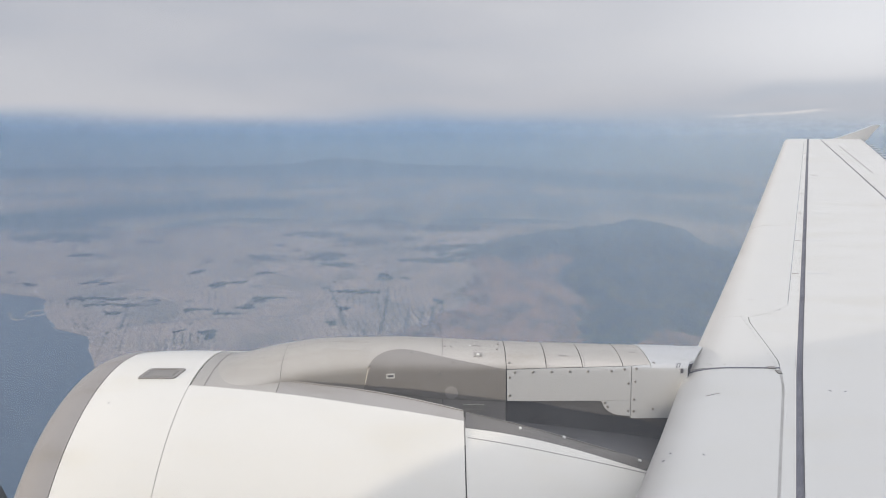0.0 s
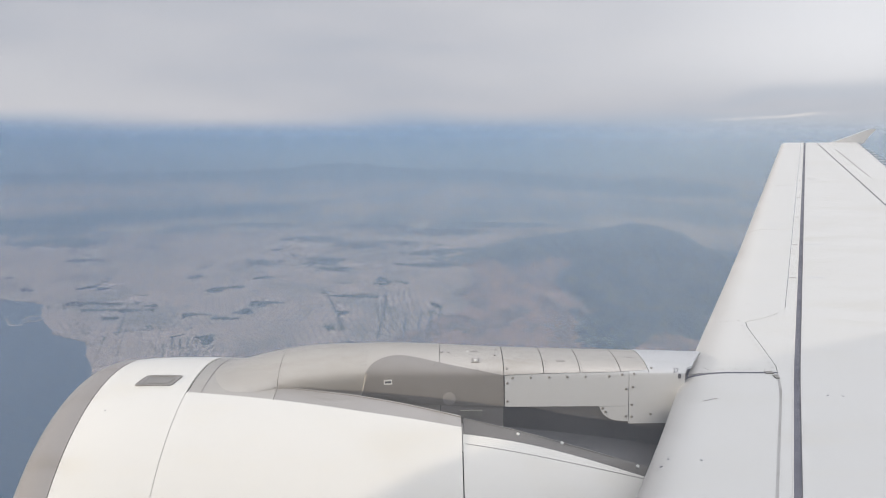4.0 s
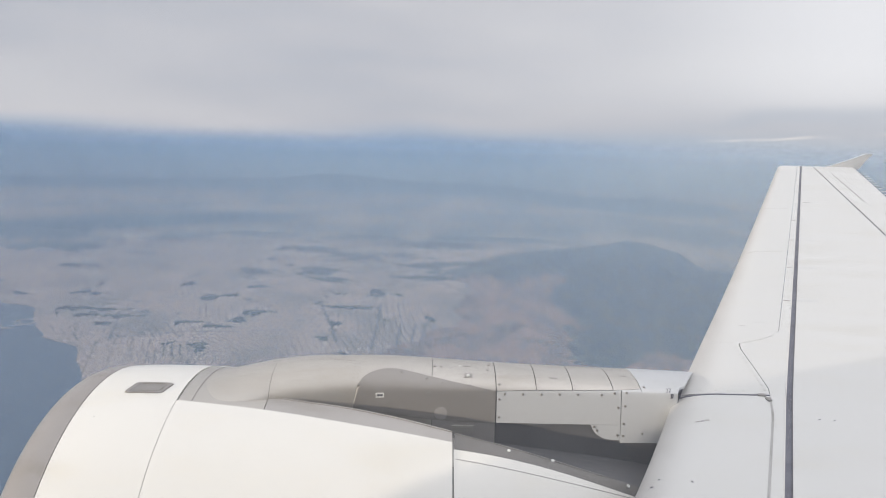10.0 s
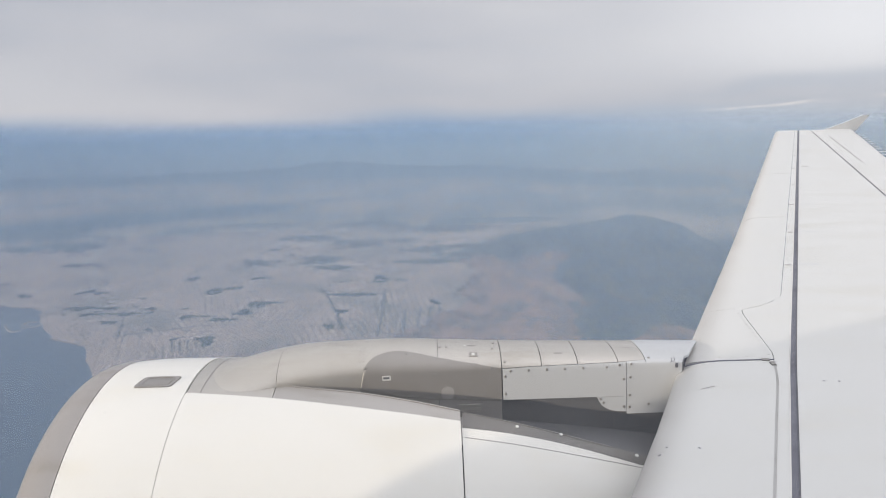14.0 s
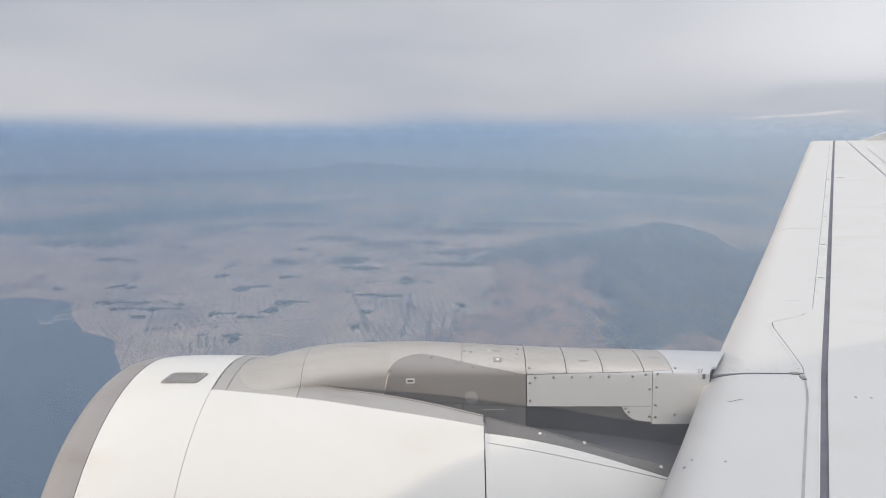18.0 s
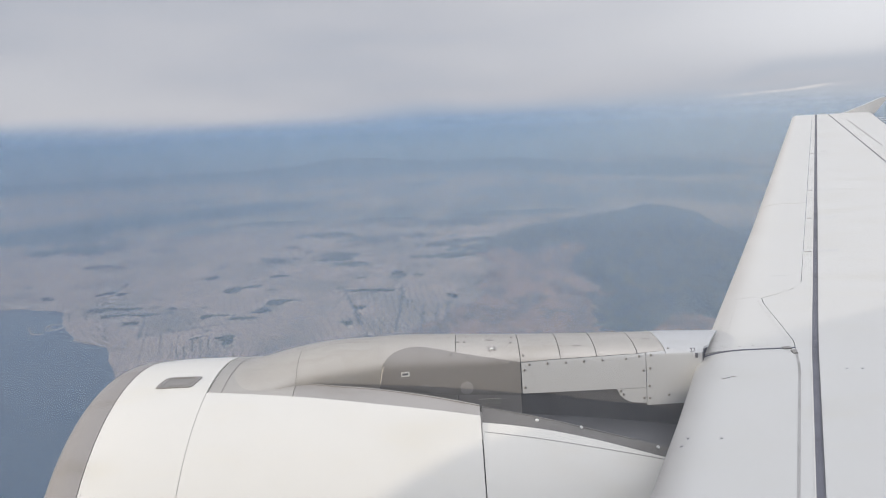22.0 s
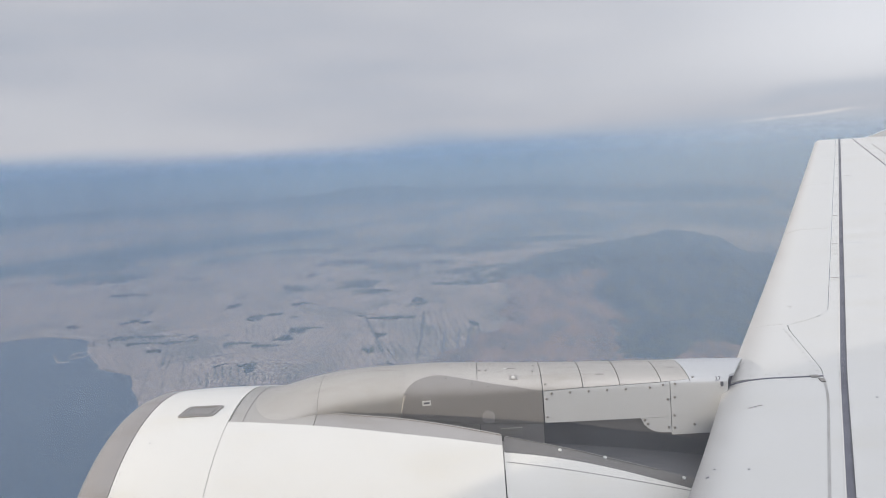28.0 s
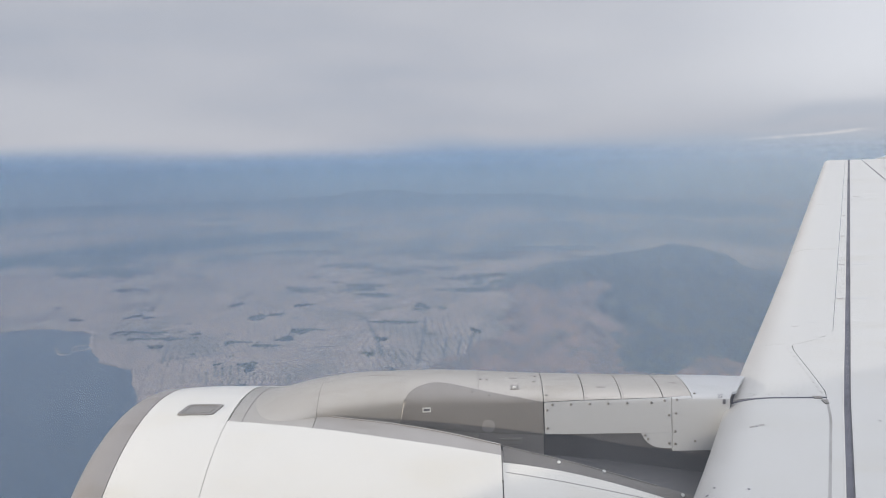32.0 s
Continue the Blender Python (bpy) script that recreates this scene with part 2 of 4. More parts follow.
def ground_material():
    """Land cover: pale town ground, dark woods and brown scrub where the cover mask names them, open fields elsewhere."""
    m = Nodes("town_and_scrub_ground")
    mask = m.n("Attribute")
    mask.attribute_name = "cover"
    sep = m.n("SeparateColor")
    m.link(mask.outputs["Color"], sep.inputs[0])
    p = m.pos()

    def zone(channel, noise_scale, swing, lo, hi):
        ragged = m.math("MULTIPLY", m.math("SUBTRACT", m.noise(p, noise_scale, 6, 0.65), 0.5), swing)
        return m.range(m.math("ADD", sep.outputs[channel], ragged), lo, hi)

    fields = m.mix(m.range(m.noise(m.pos(0.010, 0.005, 1), 1.0, 7, 0.70), 0.45, 0.57), FIELD_PALE, FIELD_DARK)
    fields = m.mix(m.range(m.noise(m.pos(0.03, 0.008, 1), 1.0, 6, 0.7), 0.56, 0.66, 0.0, 0.3), fields, FIELD_BARE)
    blocks = m.n("TexVoronoi")
    blocks.inputs["Scale"].default_value = 0.16
    m.link(p, blocks.inputs["Vector"])
    town = m.mix(m.range(blocks.outputs["Distance"], 0.35, 0.8), TOWN_PALE, TOWN_DARK)
    town = m.mix(m.range(m.noise(m.pos(0.05, 0.025, 1), 1.0, 6, 0.68), 0.53, 0.64, 0.0, 0.65), town, TOWN_GREEN)
    town = m.mix(m.range(m.noise(m.pos(0.018, 0.010, 1), 1.0, 6, 0.7), 0.48, 0.60, 0.0, 0.85), town, TOWN_GREEN)
    col = m.mix(zone(0, 0.06, 0.5, 0.35, 0.65), fields, town)
    brown = m.mix(m.range(m.noise(m.pos(0.07, 0.03, 0.08), 1.0, 7, 0.7), 0.42, 0.60), SCRUB_RED, SCRUB_DARK)
    brown = m.mix(m.range(m.noise(m.pos(0.19, 0.07, 0.16), 1.0, 6, 0.7), 0.54, 0.66, 0.0, 0.7), brown, SCRUB_PALE)
    col = m.mix(zone(2, 0.05, 0.4, 0.30, 0.60), col, brown)
    woods = m.mix(m.range(m.noise(m.pos(0.10, 0.045, 0.08), 1.0, 7, 0.72), 0.44, 0.66), WOOD_DARK, WOOD_PALE)
    col = m.mix(zone(1, 0.045, 0.7, 0.34, 0.56), col, woods)
    m.link(col, m.b.inputs["Base Color"])
    m.bump(m.noise(m.pos(0.08, 0.035, 0.06), 1.0, 6, 0.6), 0.7, 6.0)
    m.b.inputs["Roughness"].default_value = 0.95
    m.b.inputs["Specular IOR Level"].default_value = 0.1
    return m.mat


FIELD_PALE, FIELD_DARK, FIELD_BARE = (0.31, 0.285, 0.245), (0.085, 0.095, 0.072), (0.44, 0.40, 0.35)
TOWN_PALE, TOWN_DARK, TOWN_GREEN = (0.28, 0.25, 0.22), (0.17, 0.155, 0.14), (0.10, 0.11, 0.085)
SCRUB_RED, SCRUB_DARK, SCRUB_PALE = (0.245, 0.18, 0.14), (0.12, 0.105, 0.083), (0.37, 0.295, 0.24)
WOOD_DARK, WOOD_PALE = (0.014, 0.028, 0.021), (0.125, 0.135, 0.10)


def sea_material():
    m = Nodes("sea_water")
    col = m.mix(m.range(m.noise(m.pos(0.01, 0.03, 1), 1, 4), 0.35, 0.65), (0.022, 0.048, 0.072), (0.032, 0.058, 0.082))
    m.link(col, m.b.inputs["Base Color"])
    m.b.inputs["Roughness"].default_value = 0.35
    m.b.inputs["IOR"].default_value = 1.33
    m.b.inputs["Specular IOR Level"].default_value = 0.35
    m.bump(m.noise(m.pos(0.3, 0.6, 1), 1.0, 4), 0.4, 0.5)
    return m.mat


def island_material(name, a, b, c, rough=0.9, patch=0.0):
    m = Nodes(name)
    ramp = m.n("ValToRGB")
    ramp.color_ramp.elements.new(0.5)
    for e, (p, col) in zip(ramp.color_ramp.elements, ((0.0, a), (0.6, b), (1.0, c))):
        e.position, e.color = p, (*col, 1)
    m.link(m.n("NewGeometry").outputs["Random Per Island"], ramp.inputs[0])
    col = ramp.outputs[0]
    if patch:
        col = m.mix(m.range(m.noise(m.pos(0.05, 0.025, 1), 1.0, 5, 0.65), 0.52, 0.64, 0.0, patch), col, (0.20, 0.19, 0.165))
        col = m.mix(m.range(m.noise(m.pos(0.018, 0.010, 1), 1.0, 6, 0.7), 0.48, 0.60, 0.0, patch * 1.4), col, (0.21, 0.205, 0.175))
    m.link(col, m.b.inputs["Base Color"])
    m.b.inputs["Roughness"].default_value = rough
    return m.mat


GROUND, SEA = ground_material(), sea_material()
HOUSES = island_material("house_walls_and_roofs", (0.27, 0.235, 0.21), (0.435, 0.38, 0.338), (0.62, 0.56, 0.505), patch=0.5)
WOODS = island_material("dark_pine_foliage", (0.035, 0.055, 0.04), (0.075, 0.095, 0.065), (0.15, 0.16, 0.115))
ROAD = painted("avenue_asphalt", (0.12, 0.12, 0.125), 0.9, streak=(0.05, 0.05, 0.05), fine=0.5)
CONCRETE = painted("harbour_concrete", (0.36, 0.345, 0.33), 0.8, streak=(0.05, 0.05, 0.05), fine=0.5)

# ---- mesh helpers ----


def mesh_object(name, verts, faces, material, parent=None, smooth=True, label=""):
    me = bpy.data.meshes.new(name)
    me.from_pydata([tuple(v) for v in verts], [], faces)
    me.materials.append(material)
    if smooth:
        me.shade_smooth()
        me.set_sharp_from_angle(angle=radians(35))
    me.update()
    ob = new(name, me)
    if parent:
        ob.parent = parent
    if label:
        tagged(ob, label)
    return ob


def shell(name, outer, inner, material, parent=None, label=""):
    """A closed sheet between two grids of points of the same size."""
    nu, nv = len(outer), len(outer[0])
    verts = [p for row in outer for p in row] + [p for row in inner for p in row]
    k = nu * nv
    faces = []
    for i in range(nu - 1):
        for j in range(nv - 1):
            a = i * nv + j
            q = (a, a + nv, a + nv + 1, a + 1)
            faces += [q, tuple(k + c for c in reversed(q))]
    rim = [(i, 0) for i in range(nu)] + [(nu - 1, j) for j in range(1, nv)] + [(i, nv - 1) for i in range(nu - 2, -1, -1)] + [(0, j) for j in range(nv - 2, 0, -1)]
    for (i, j), (i2, j2) in zip(rim, rim[1:] + rim[:1]):
        a, b = i * nv + j, i2 * nv + j2
        faces.append((b, a, k + a, k + b))
    ob = mesh_object(name, verts, faces, material, parent, True, label)
    bm = bmesh.new()
    bm.from_mesh(ob.data)
    bmesh.ops.recalc_face_normals(bm, faces=bm.faces)
    bm.to_mesh(ob.data)
    bm.free()
    ob.data.set_sharp_from_angle(angle=radians(35))
    return ob


def spread(a, b, n):
    return [a + (b - a) * i / (n - 1) for i in range(n)]


def lerp_table(x, table):
    return float(np.interp(x, [r[0] for r in table], [r[1] for r in table]))


def smooth_table(x, table):
    """A smooth curve through a short table of (x, value)."""
    xs, ys = [r[0] for r in table], [r[1] for r in table]
    if x <= xs[0]:
        return ys[0]
    if x >= xs[-1]:
        return ys[-1]
    slopes = [(ys[min(i + 1, len(xs) - 1)] - ys[max(i - 1, 0)]) / (xs[min(i + 1, len(xs) - 1)] - xs[max(i - 1, 0)]) for i in range(len(xs))]
    i = max(j for j in range(len(xs) - 1) if xs[j] <= x)
    h = xs[i + 1] - xs[i]
    s = (x - xs[i]) / h
    return (ys[i] * (2 * s**3 - 3 * s * s + 1) + slopes[i] * h * (s**3 - 2 * s * s + s)
            + ys[i + 1] * (3 * s * s - 2 * s**3) + slopes[i + 1] * h * (s**3 - s * s))


def thing(name, label, category, group="", kind="", aloft=True):
    """An empty that carries parts; aloft: part of the banked aircraft."""
    ob = new(name)
    if aloft:
        ob.matrix_world = ATTITUDE
    return tagged(ob, label, category, group, kind)


# ---- engine nacelle ----
EY, EZ = 5.75, -2.40  # the engine's axis
NACELLE = [(-1.9, 1.204), (-1.8, 1.220), (-1.6, 1.228), (-1.34, 1.223), (-0.9, 1.206), (-0.4, 1.18), (0.04, 1.15), (0.5, 1.10), (1.0, 1.03), (1.7, 0.90)]


def around(x, r, degrees):
    """A point on the nacelle: degrees from the top towards the fuselage."""
    a = radians(degrees)
    return (x, EY - r * math.sin(a), EZ + r * math.cos(a))


def cowl(name, x0, x1, nx, a0, a1, na, material, parent, lift=0.0, thick=0.02, label=""):
    outer, inner = [], []
    for x in spread(x0, x1, nx):
        r = smooth_table(x, NACELLE) + lift
        b0, b1 = (f(x) if callable(f) else f for f in (a0, a1))
        outer.append([around(x, r, a) for a in spread(b0, b1, na)])
        inner.append([around(x, r - thick, a) for a in spread(b0, b1, na)])
    return shell(name, outer, inner, material, parent, label)


def cowl_edge(x):
    return smooth_table(x, [(-1.34, 14.8), (-1.16, 15.7), (-0.82, 17.8), (-0.48, 20.6), (-0.25, 22.5), (0.03, 25.0)])


def aft_edge(x):
    return smooth_table(x, [(0.03, 26.8), (0.15, 27.4), (0.29, 28.4), (0.44, 29.9), (0.6, 32.0), (0.85, 35.9), (1.7, 49.0)])


def ledge(x):
    """Upper edge of the metal strip beside the pylon."""
    return smooth_table(x, [(-1.02, 10.8), (-0.88, 11.5), (-0.66, 13.3), (-0.49, 14.6), (-0.26, 17.2), (0.03, 21.2), (0.16, 22.9), (0.29, 24.5), (0.45, 26.7), (0.66, 29.8), (1.7, 44.5)])


engine = thing("jet_engine", "white jet engine nacelle with bare metal inlet lip under the wing", "engine")


def build_engine():
    lip_outer, lip_inner = [], []
    section = [(-1.8, 1.222), (-1.866, 1.219), (-1.921, 1.204), (-1.965, 1.178), (-1.998, 1.137), (-2.016, 1.084), (-2.02, 1.02), (-1.995, 0.945), (-1.92, 0.88), (-1.72, 0.83)]
    ring = spread(0, 360, 97)
    lip = [[around(smooth_table(u, [(i, s[0]) for i, s in enumerate(section)]), smooth_table(u, [(i, s[1]) for i, s in enumerate(section)]), a) for a in ring] for u in spread(0, 9, 37)]
    inner = [[around(smooth_table(u, [(i, s[0]) for i, s in enumerate(section)]) + 0.03, smooth_table(u, [(i, s[1]) for i, s in enumerate(section)]) * 0.0 + 1.03, a) for a in ring] for u in spread(0, 9, 37)]
    shell("inlet_lip", lip, inner, LIP, engine, "bare brownish metal inlet lip ring")
    shell("inlet_duct", [[around(x, 0.83, a) for a in ring] for x in spread(-1.76, -0.9, 6)], [[around(x, 0.86, a) for a in ring] for x in spread(-1.8, -0.9, 6)], DARK, engine)
    mesh_object("fan_face", [around(-0.95, 0.83, a) for a in ring[:-1]] + [around(-1.2, 0.0, 0)], [(i, (i + 1) % 96, 96) for i in range(96)], DARK, engine)
    cowl("front_cowl", -1.797, -1.3438, 12, 0, 360, 121, WHITE, engine)
    cowl("upper_cowl_strip", -1.336, -0.90, 10, lambda x: -cowl_edge(x), lambda x: cowl_edge(x) - 0.2, 25, BROWN, engine, -0.004, label="bare metal strip along the cowl edge")
    for side in (1, -1):
        cowl("cowl_edge_strip", -0.897, 0.033, 24, lambda x: side * ledge(x), lambda x: side * (cowl_edge(x) - 0.15), 6, STRIP, engine, -0.004, label="dull grey metal strip along the cowl edge")
        cowl("strip_ledge", -0.897, 0.033, 24, lambda x: side * (ledge(x) + 0.02), lambda x: side * (ledge(x) + 0.30), 3, STRIP, engine, 0.001, 0.06)
    cowl("trough", -0.92, 0.05, 14, lambda x: -cowl_edge(x), cowl_edge, 25, STRIP, engine, -0.17)
    cowl("reverser_cowl", -1.3408, 0.033, 36, cowl_edge, lambda x: 360 - cowl_edge(x), 121, WHITE, engine)
    cowl("aft_cowl", 0.039, 1.7, 30, aft_edge, lambda x: 360 - aft_edge(x), 101, WHITE, engine, -0.008)
    cowl("cowl_seam", -1.3442, -1.3404, 2, lambda x: cowl_edge(-1.34), lambda x: 360 - cowl_edge(-1.34), 101, STEEL, engine, -0.002)
    cowl("strip_seam", -1.2705, -1.2675, 2, -13, 15, 15, STEEL, engine, -0.002)
    cowl("aft_cowl_edge_strip", 0.044, 1.7, 24, ledge, lambda x: aft_edge(x) - 0.15, 5, SOOT, engine, -0.010)
    cowl("aft_strip_ledge", 0.044, 0.75, 24, lambda x: ledge(x) - 0.02, lambda x: ledge(x) + 0.16, 3, STEEL, engine, -0.007, 0.04)
    cowl("core_duct", -0.2, 1.75, 14, 0, 360, 61, DARK, engine, -0.18)


build_engine()

# ---- wing surface ----
WN, WD = (0.01734, -0.1126, 0.99349), -1.8085  # plane of the upper skin
TIP_Y = 15.95


def le_x(y):
    return 1.188 + 0.4745 * (y - 5.57) - (0.022 if y < 5.595 else 0.0)


def gap_x(y):
    return 1.782 + 0.4595 * (y - 5.626) + 0.018 * max(0.0, 5.6 - y)


def te_x(y):
    return 5.75 + 0.389 * (y - 11.445) + 0.35 * max(0.0, 10.5 - y)


def hinge_x(y):
    return 4.585 + 0.343 * (y - 9.63) + 0.05 * max(0.0, 9.0 - y)


def wing_scale(y):
    return max(0.4, 1 - 0.055 * (y - 5.6))


def wing_up(x, y):
    """Height of the upper skin."""
    base = (WD - WN[0] * x - WN[1] * y) / WN[2]
    k = wing_scale(y)
    over_pylon = lerp_table(y, [(5.15, 1.0), (5.594, 0.55), (5.596, 0.22), (5.9, 0.26), (6.5, 0.42), (7.3, 0.70), (8.6, 1.0)])
    d, reach, drop = x - le_x(y), 0.26 * k, 0.11 * k * over_pylon
    if d < reach:
        u = 1 - max(0.0, d) / reach
        base -= drop * (1 - math.sqrt(max(0.0, 1 - u * u)))
    return base


def skin(x, y, lift=0.0):
    return (x, y, wing_up(x, y) + lift)


# ---- pylon ----
P_TOP = [(-1.3, -1.19), (-1.16, -1.160), (-1.035, -1.127), (-0.91, -1.100), (-0.73, -1.079), (-0.55, -1.075), (-0.27, -1.075), (0.28, -1.113), (0.98, -1.155), (1.4, -1.185)]
P_HALF = [(-1.3, 0.30), (-1.2, 0.33), (-1.1, 0.32), (-1.0, 0.295), (-0.9, 0.262), (-0.8, 0.246), (-0.7, 0.235), (-0.45, 0.215), (-0.1, 0.21), (1.4, 0.21)]
P_SHOULDER = [(-1.3, -1.255), (-0.9, -1.235), (-0.45, -1.2), (0.25, -1.196), (1.0, -1.196), (1.4, -1.205)]


def pylon_at(x, s, lift=0.0, low=-1.5):
    """A point on the pylon's skin: s from -1 (low on the near side) through 0 (near shoulder) and 1 (top) to 3 (low on the far side)."""
    w, top, sh = smooth_table(x, P_HALF) + lift, smooth_table(x, P_TOP) + lift, smooth_table(x, P_SHOULDER)
    side = 1
    if s > 1:
        s, side = 2 - s, -1
    if s < 0:
        return (x, EY - side * w, sh + (low - sh) * -s)
    a = s * math.pi / 2
    bell = lerp_table(x, [(-1.2, 1.9), (-0.8, 1.0)])  # the nose runs out softly into the cowl
    return (x, EY - side * w * math.cos(a), sh + (top - sh) * math.sin(a) ** bell)


pylon = thing("engine_pylon", "engine pylon with bare metal top fairings and pale side panels", "pylon")


def pylon_patch(name, x0, x1, nx, s0, s1, ns, material, lift=0.0, thick=0.012, low=-1.5, label=""):
    outer, inner = [], []
    for x in spread(x0, x1, nx):
        b0, b1 = (f(x) if callable(f) else f for f in (s0, s1))
        outer.append([pylon_at(x, s, lift, low) for s in spread(b0, b1, ns)])
        inner.append([pylon_at(x, s, lift - thick, low) for s in spread(b0, b1, ns)])
    return shell(name, outer, inner, material, pylon, label)


def cap_edge(x):
    """Lower edge of the bare top panels."""
    return lerp_table(x, [(-0.1, 0.05), (0.256, 0.05), (0.45, 0.10), (0.63, 0.12), (0.85, 0.17), (1.0, 0.28)])


def to_wing(fn):
    """Stretches the rear end of a patch to the wing's swept nose."""
    def at(x, s, lift, low):
        y = pylon_at(x, s, lift, low)[1]
        end = le_x(y) + 0.035
        return pylon_at(fn + (x - fn) * (end - fn) / (1.2 - fn), s, lift, low)
    return at


def rear_patch(name, x0, s0, s1, ns, material, lift):
    at = to_wing(x0)
    outer = [[at(x, s, lift, -1.5) for s in spread(s0, s1, ns)] for x in spread(x0, 1.2, 12)]
    inner = [[at(x, s, lift - 0.012, -1.5) for s in spread(s0, s1, ns)] for x in spread(x0, 1.2, 12)]
    return shell(name, outer, inner, material, pylon)


def build_pylon():
    # dark structure inside
    core_o = [[pylon_at(x, s, -0.014 if x < 0.2 else -0.018, -1.66) for s in spread(-1, 3, 33)] for x in spread(-1.28, 1.2, 40)]
    core_i = [[(x, EY, -1.4) for s in spread(-1, 3, 33)] for x in spread(-1.28, 1.2, 40)]
    shell("pylon_core", core_o, core_i, DARK, pylon)
    pylon_patch("nose_fairing", -1.285, -0.8985, 16, -1, 3, 41, BROWN)
    pylon_patch("mid_fairing", -0.8965, -0.072, 24, -1, 3, 41, BROWN)
    pylon_patch("side_skirt", -0.069, 0.254, 8, -1, 0.05, 9, STRIP)
    for a, b in ((-0.069, 0.257), (0.261, 0.462), (0.466, 0.648), (0.652, 0.856), (0.860, 1.0)):
        pylon_patch("top_fairing_panel", a, b, 8, cap_edge, 1.9, 25, BROWN)
    dark_top = [(-0.478, -0.32), (-0.467, -0.05), (-0.44, 0.27), (-0.398, 0.45), (-0.33, 0.56), (-0.267, 0.585), (-0.18, 0.52), (-0.089, 0.43), (0.032, 0.31), (0.144, 0.20), (0.256, 0.06)]
    pylon_patch("heat_panel", -0.478, 0.256, 30, lambda x: lerp_table(x, [(-0.478, -0.30), (-0.267, -0.40), (-0.089, -0.48), (0.256, -0.54)]), lambda x: smooth_table(x, dark_top), 14, TAUPE, 0.005, 0.004, label="darker heat-tinted metal access panel")
    pylon_patch("side_panel", 0.262, 0.898, 14, lambda x: lerp_table(x, [(0.26, -0.53), (0.9, -0.55)]), lambda x: cap_edge(x) - 0.025, 8, PANEL, 0.004)
    lobe = [(0.748, -0.56), (0.758, -0.64), (0.78, -0.72), (0.82, -0.79), (0.898, -0.82)]
    pylon_patch("side_panel_lobe", 0.748, 0.898, 10, lambda x: smooth_table(x, lobe), -0.553, 5, PANEL, 0.004)
    pylon_patch("rear_filler_panel", 0.901, 1.0, 8, 0.104, lambda x: cap_edge(x) - 0.015, 5, PANEL, 0.003)
    rear_patch("rear_fairing", 0.901, -0.86, 0.10, 14, PANEL, 0.004)
    rear_patch("rear_top_fairing", 1.003, 0.10, 1.9, 25, PANEL, 0.003)


build_pylon()

# ---- wing ----
wing = thing("airplane_wing", "light grey airliner wing with slats and dark seam line", "wing")


def wing_piece(name, y0, y1, ny, front, back, nx, material, lift=0.0, thick=0.02, label=""):
    outer, inner = [], []
    for y in spread(y0, y1, ny):
        row = [skin(x, y, lift) for x in spread(front(y), back(y), nx)]
        outer.append(row)
        inner.append([(x, yy, z - thick) for x, yy, z in row])
    return shell(name, outer, inner, material, wing, label)


def slat_back(y):
    """Rear edge of the slats, which steps forward over the pylon."""
    return gap_x(y) - lerp_table(y, [(2, 0.065), (5.35, 0.062), (5.53, 0.08), (5.66, 0.09), (5.95, 0.185), (6.29, 0.30), (6.40, 0.315), (6.452, 0.165), (6.575, 0.075), (16, 0.05)])


def nose_piece(name, y0, y1, ny):
    """A slat: rear edge of the upper skin, round nose and lower skin."""
    outer, inner = [], []
    for y in spread(y0, y1, ny):
        k = wing_scale(y)
        back, x0 = slat_back(y) - 0.002, le_x(y)
        up = [x0 + (back - x0) * u**1.8 for u in spread(1, 0, 22)]
        row = [skin(x, y) for x in up]
        zl = row[-1][2]
        row += [(x0 + 0.30 * k * (1 - math.cos(a)), y, zl - 0.13 * k * math.sin(a)) for a in spread(0.2, 1.4, 6)]
        outer.append(row)
        inner.append([(x0 + 0.26 * k, y, zl - 0.02 * k)] * len(row))
    ob = shell(name, outer, inner, SLAT, wing)
    edge_tone = []
    for y, row in zip(spread(y0, y1, ny), outer):
        for i, (x, _, _) in enumerate(row):
            u = min(1.0, (x - le_x(y)) / (0.20 * wing_scale(y))) if i < 22 else 0.0
            edge_tone += [1 - u * u * (3 - 2 * u)] * 3 + [1.0]
    ob.data.color_attributes.new("edge_tone", "FLOAT_COLOR", "POINT").data.foreach_set("color", edge_tone + [0.0] * len(edge_tone))
    return ob


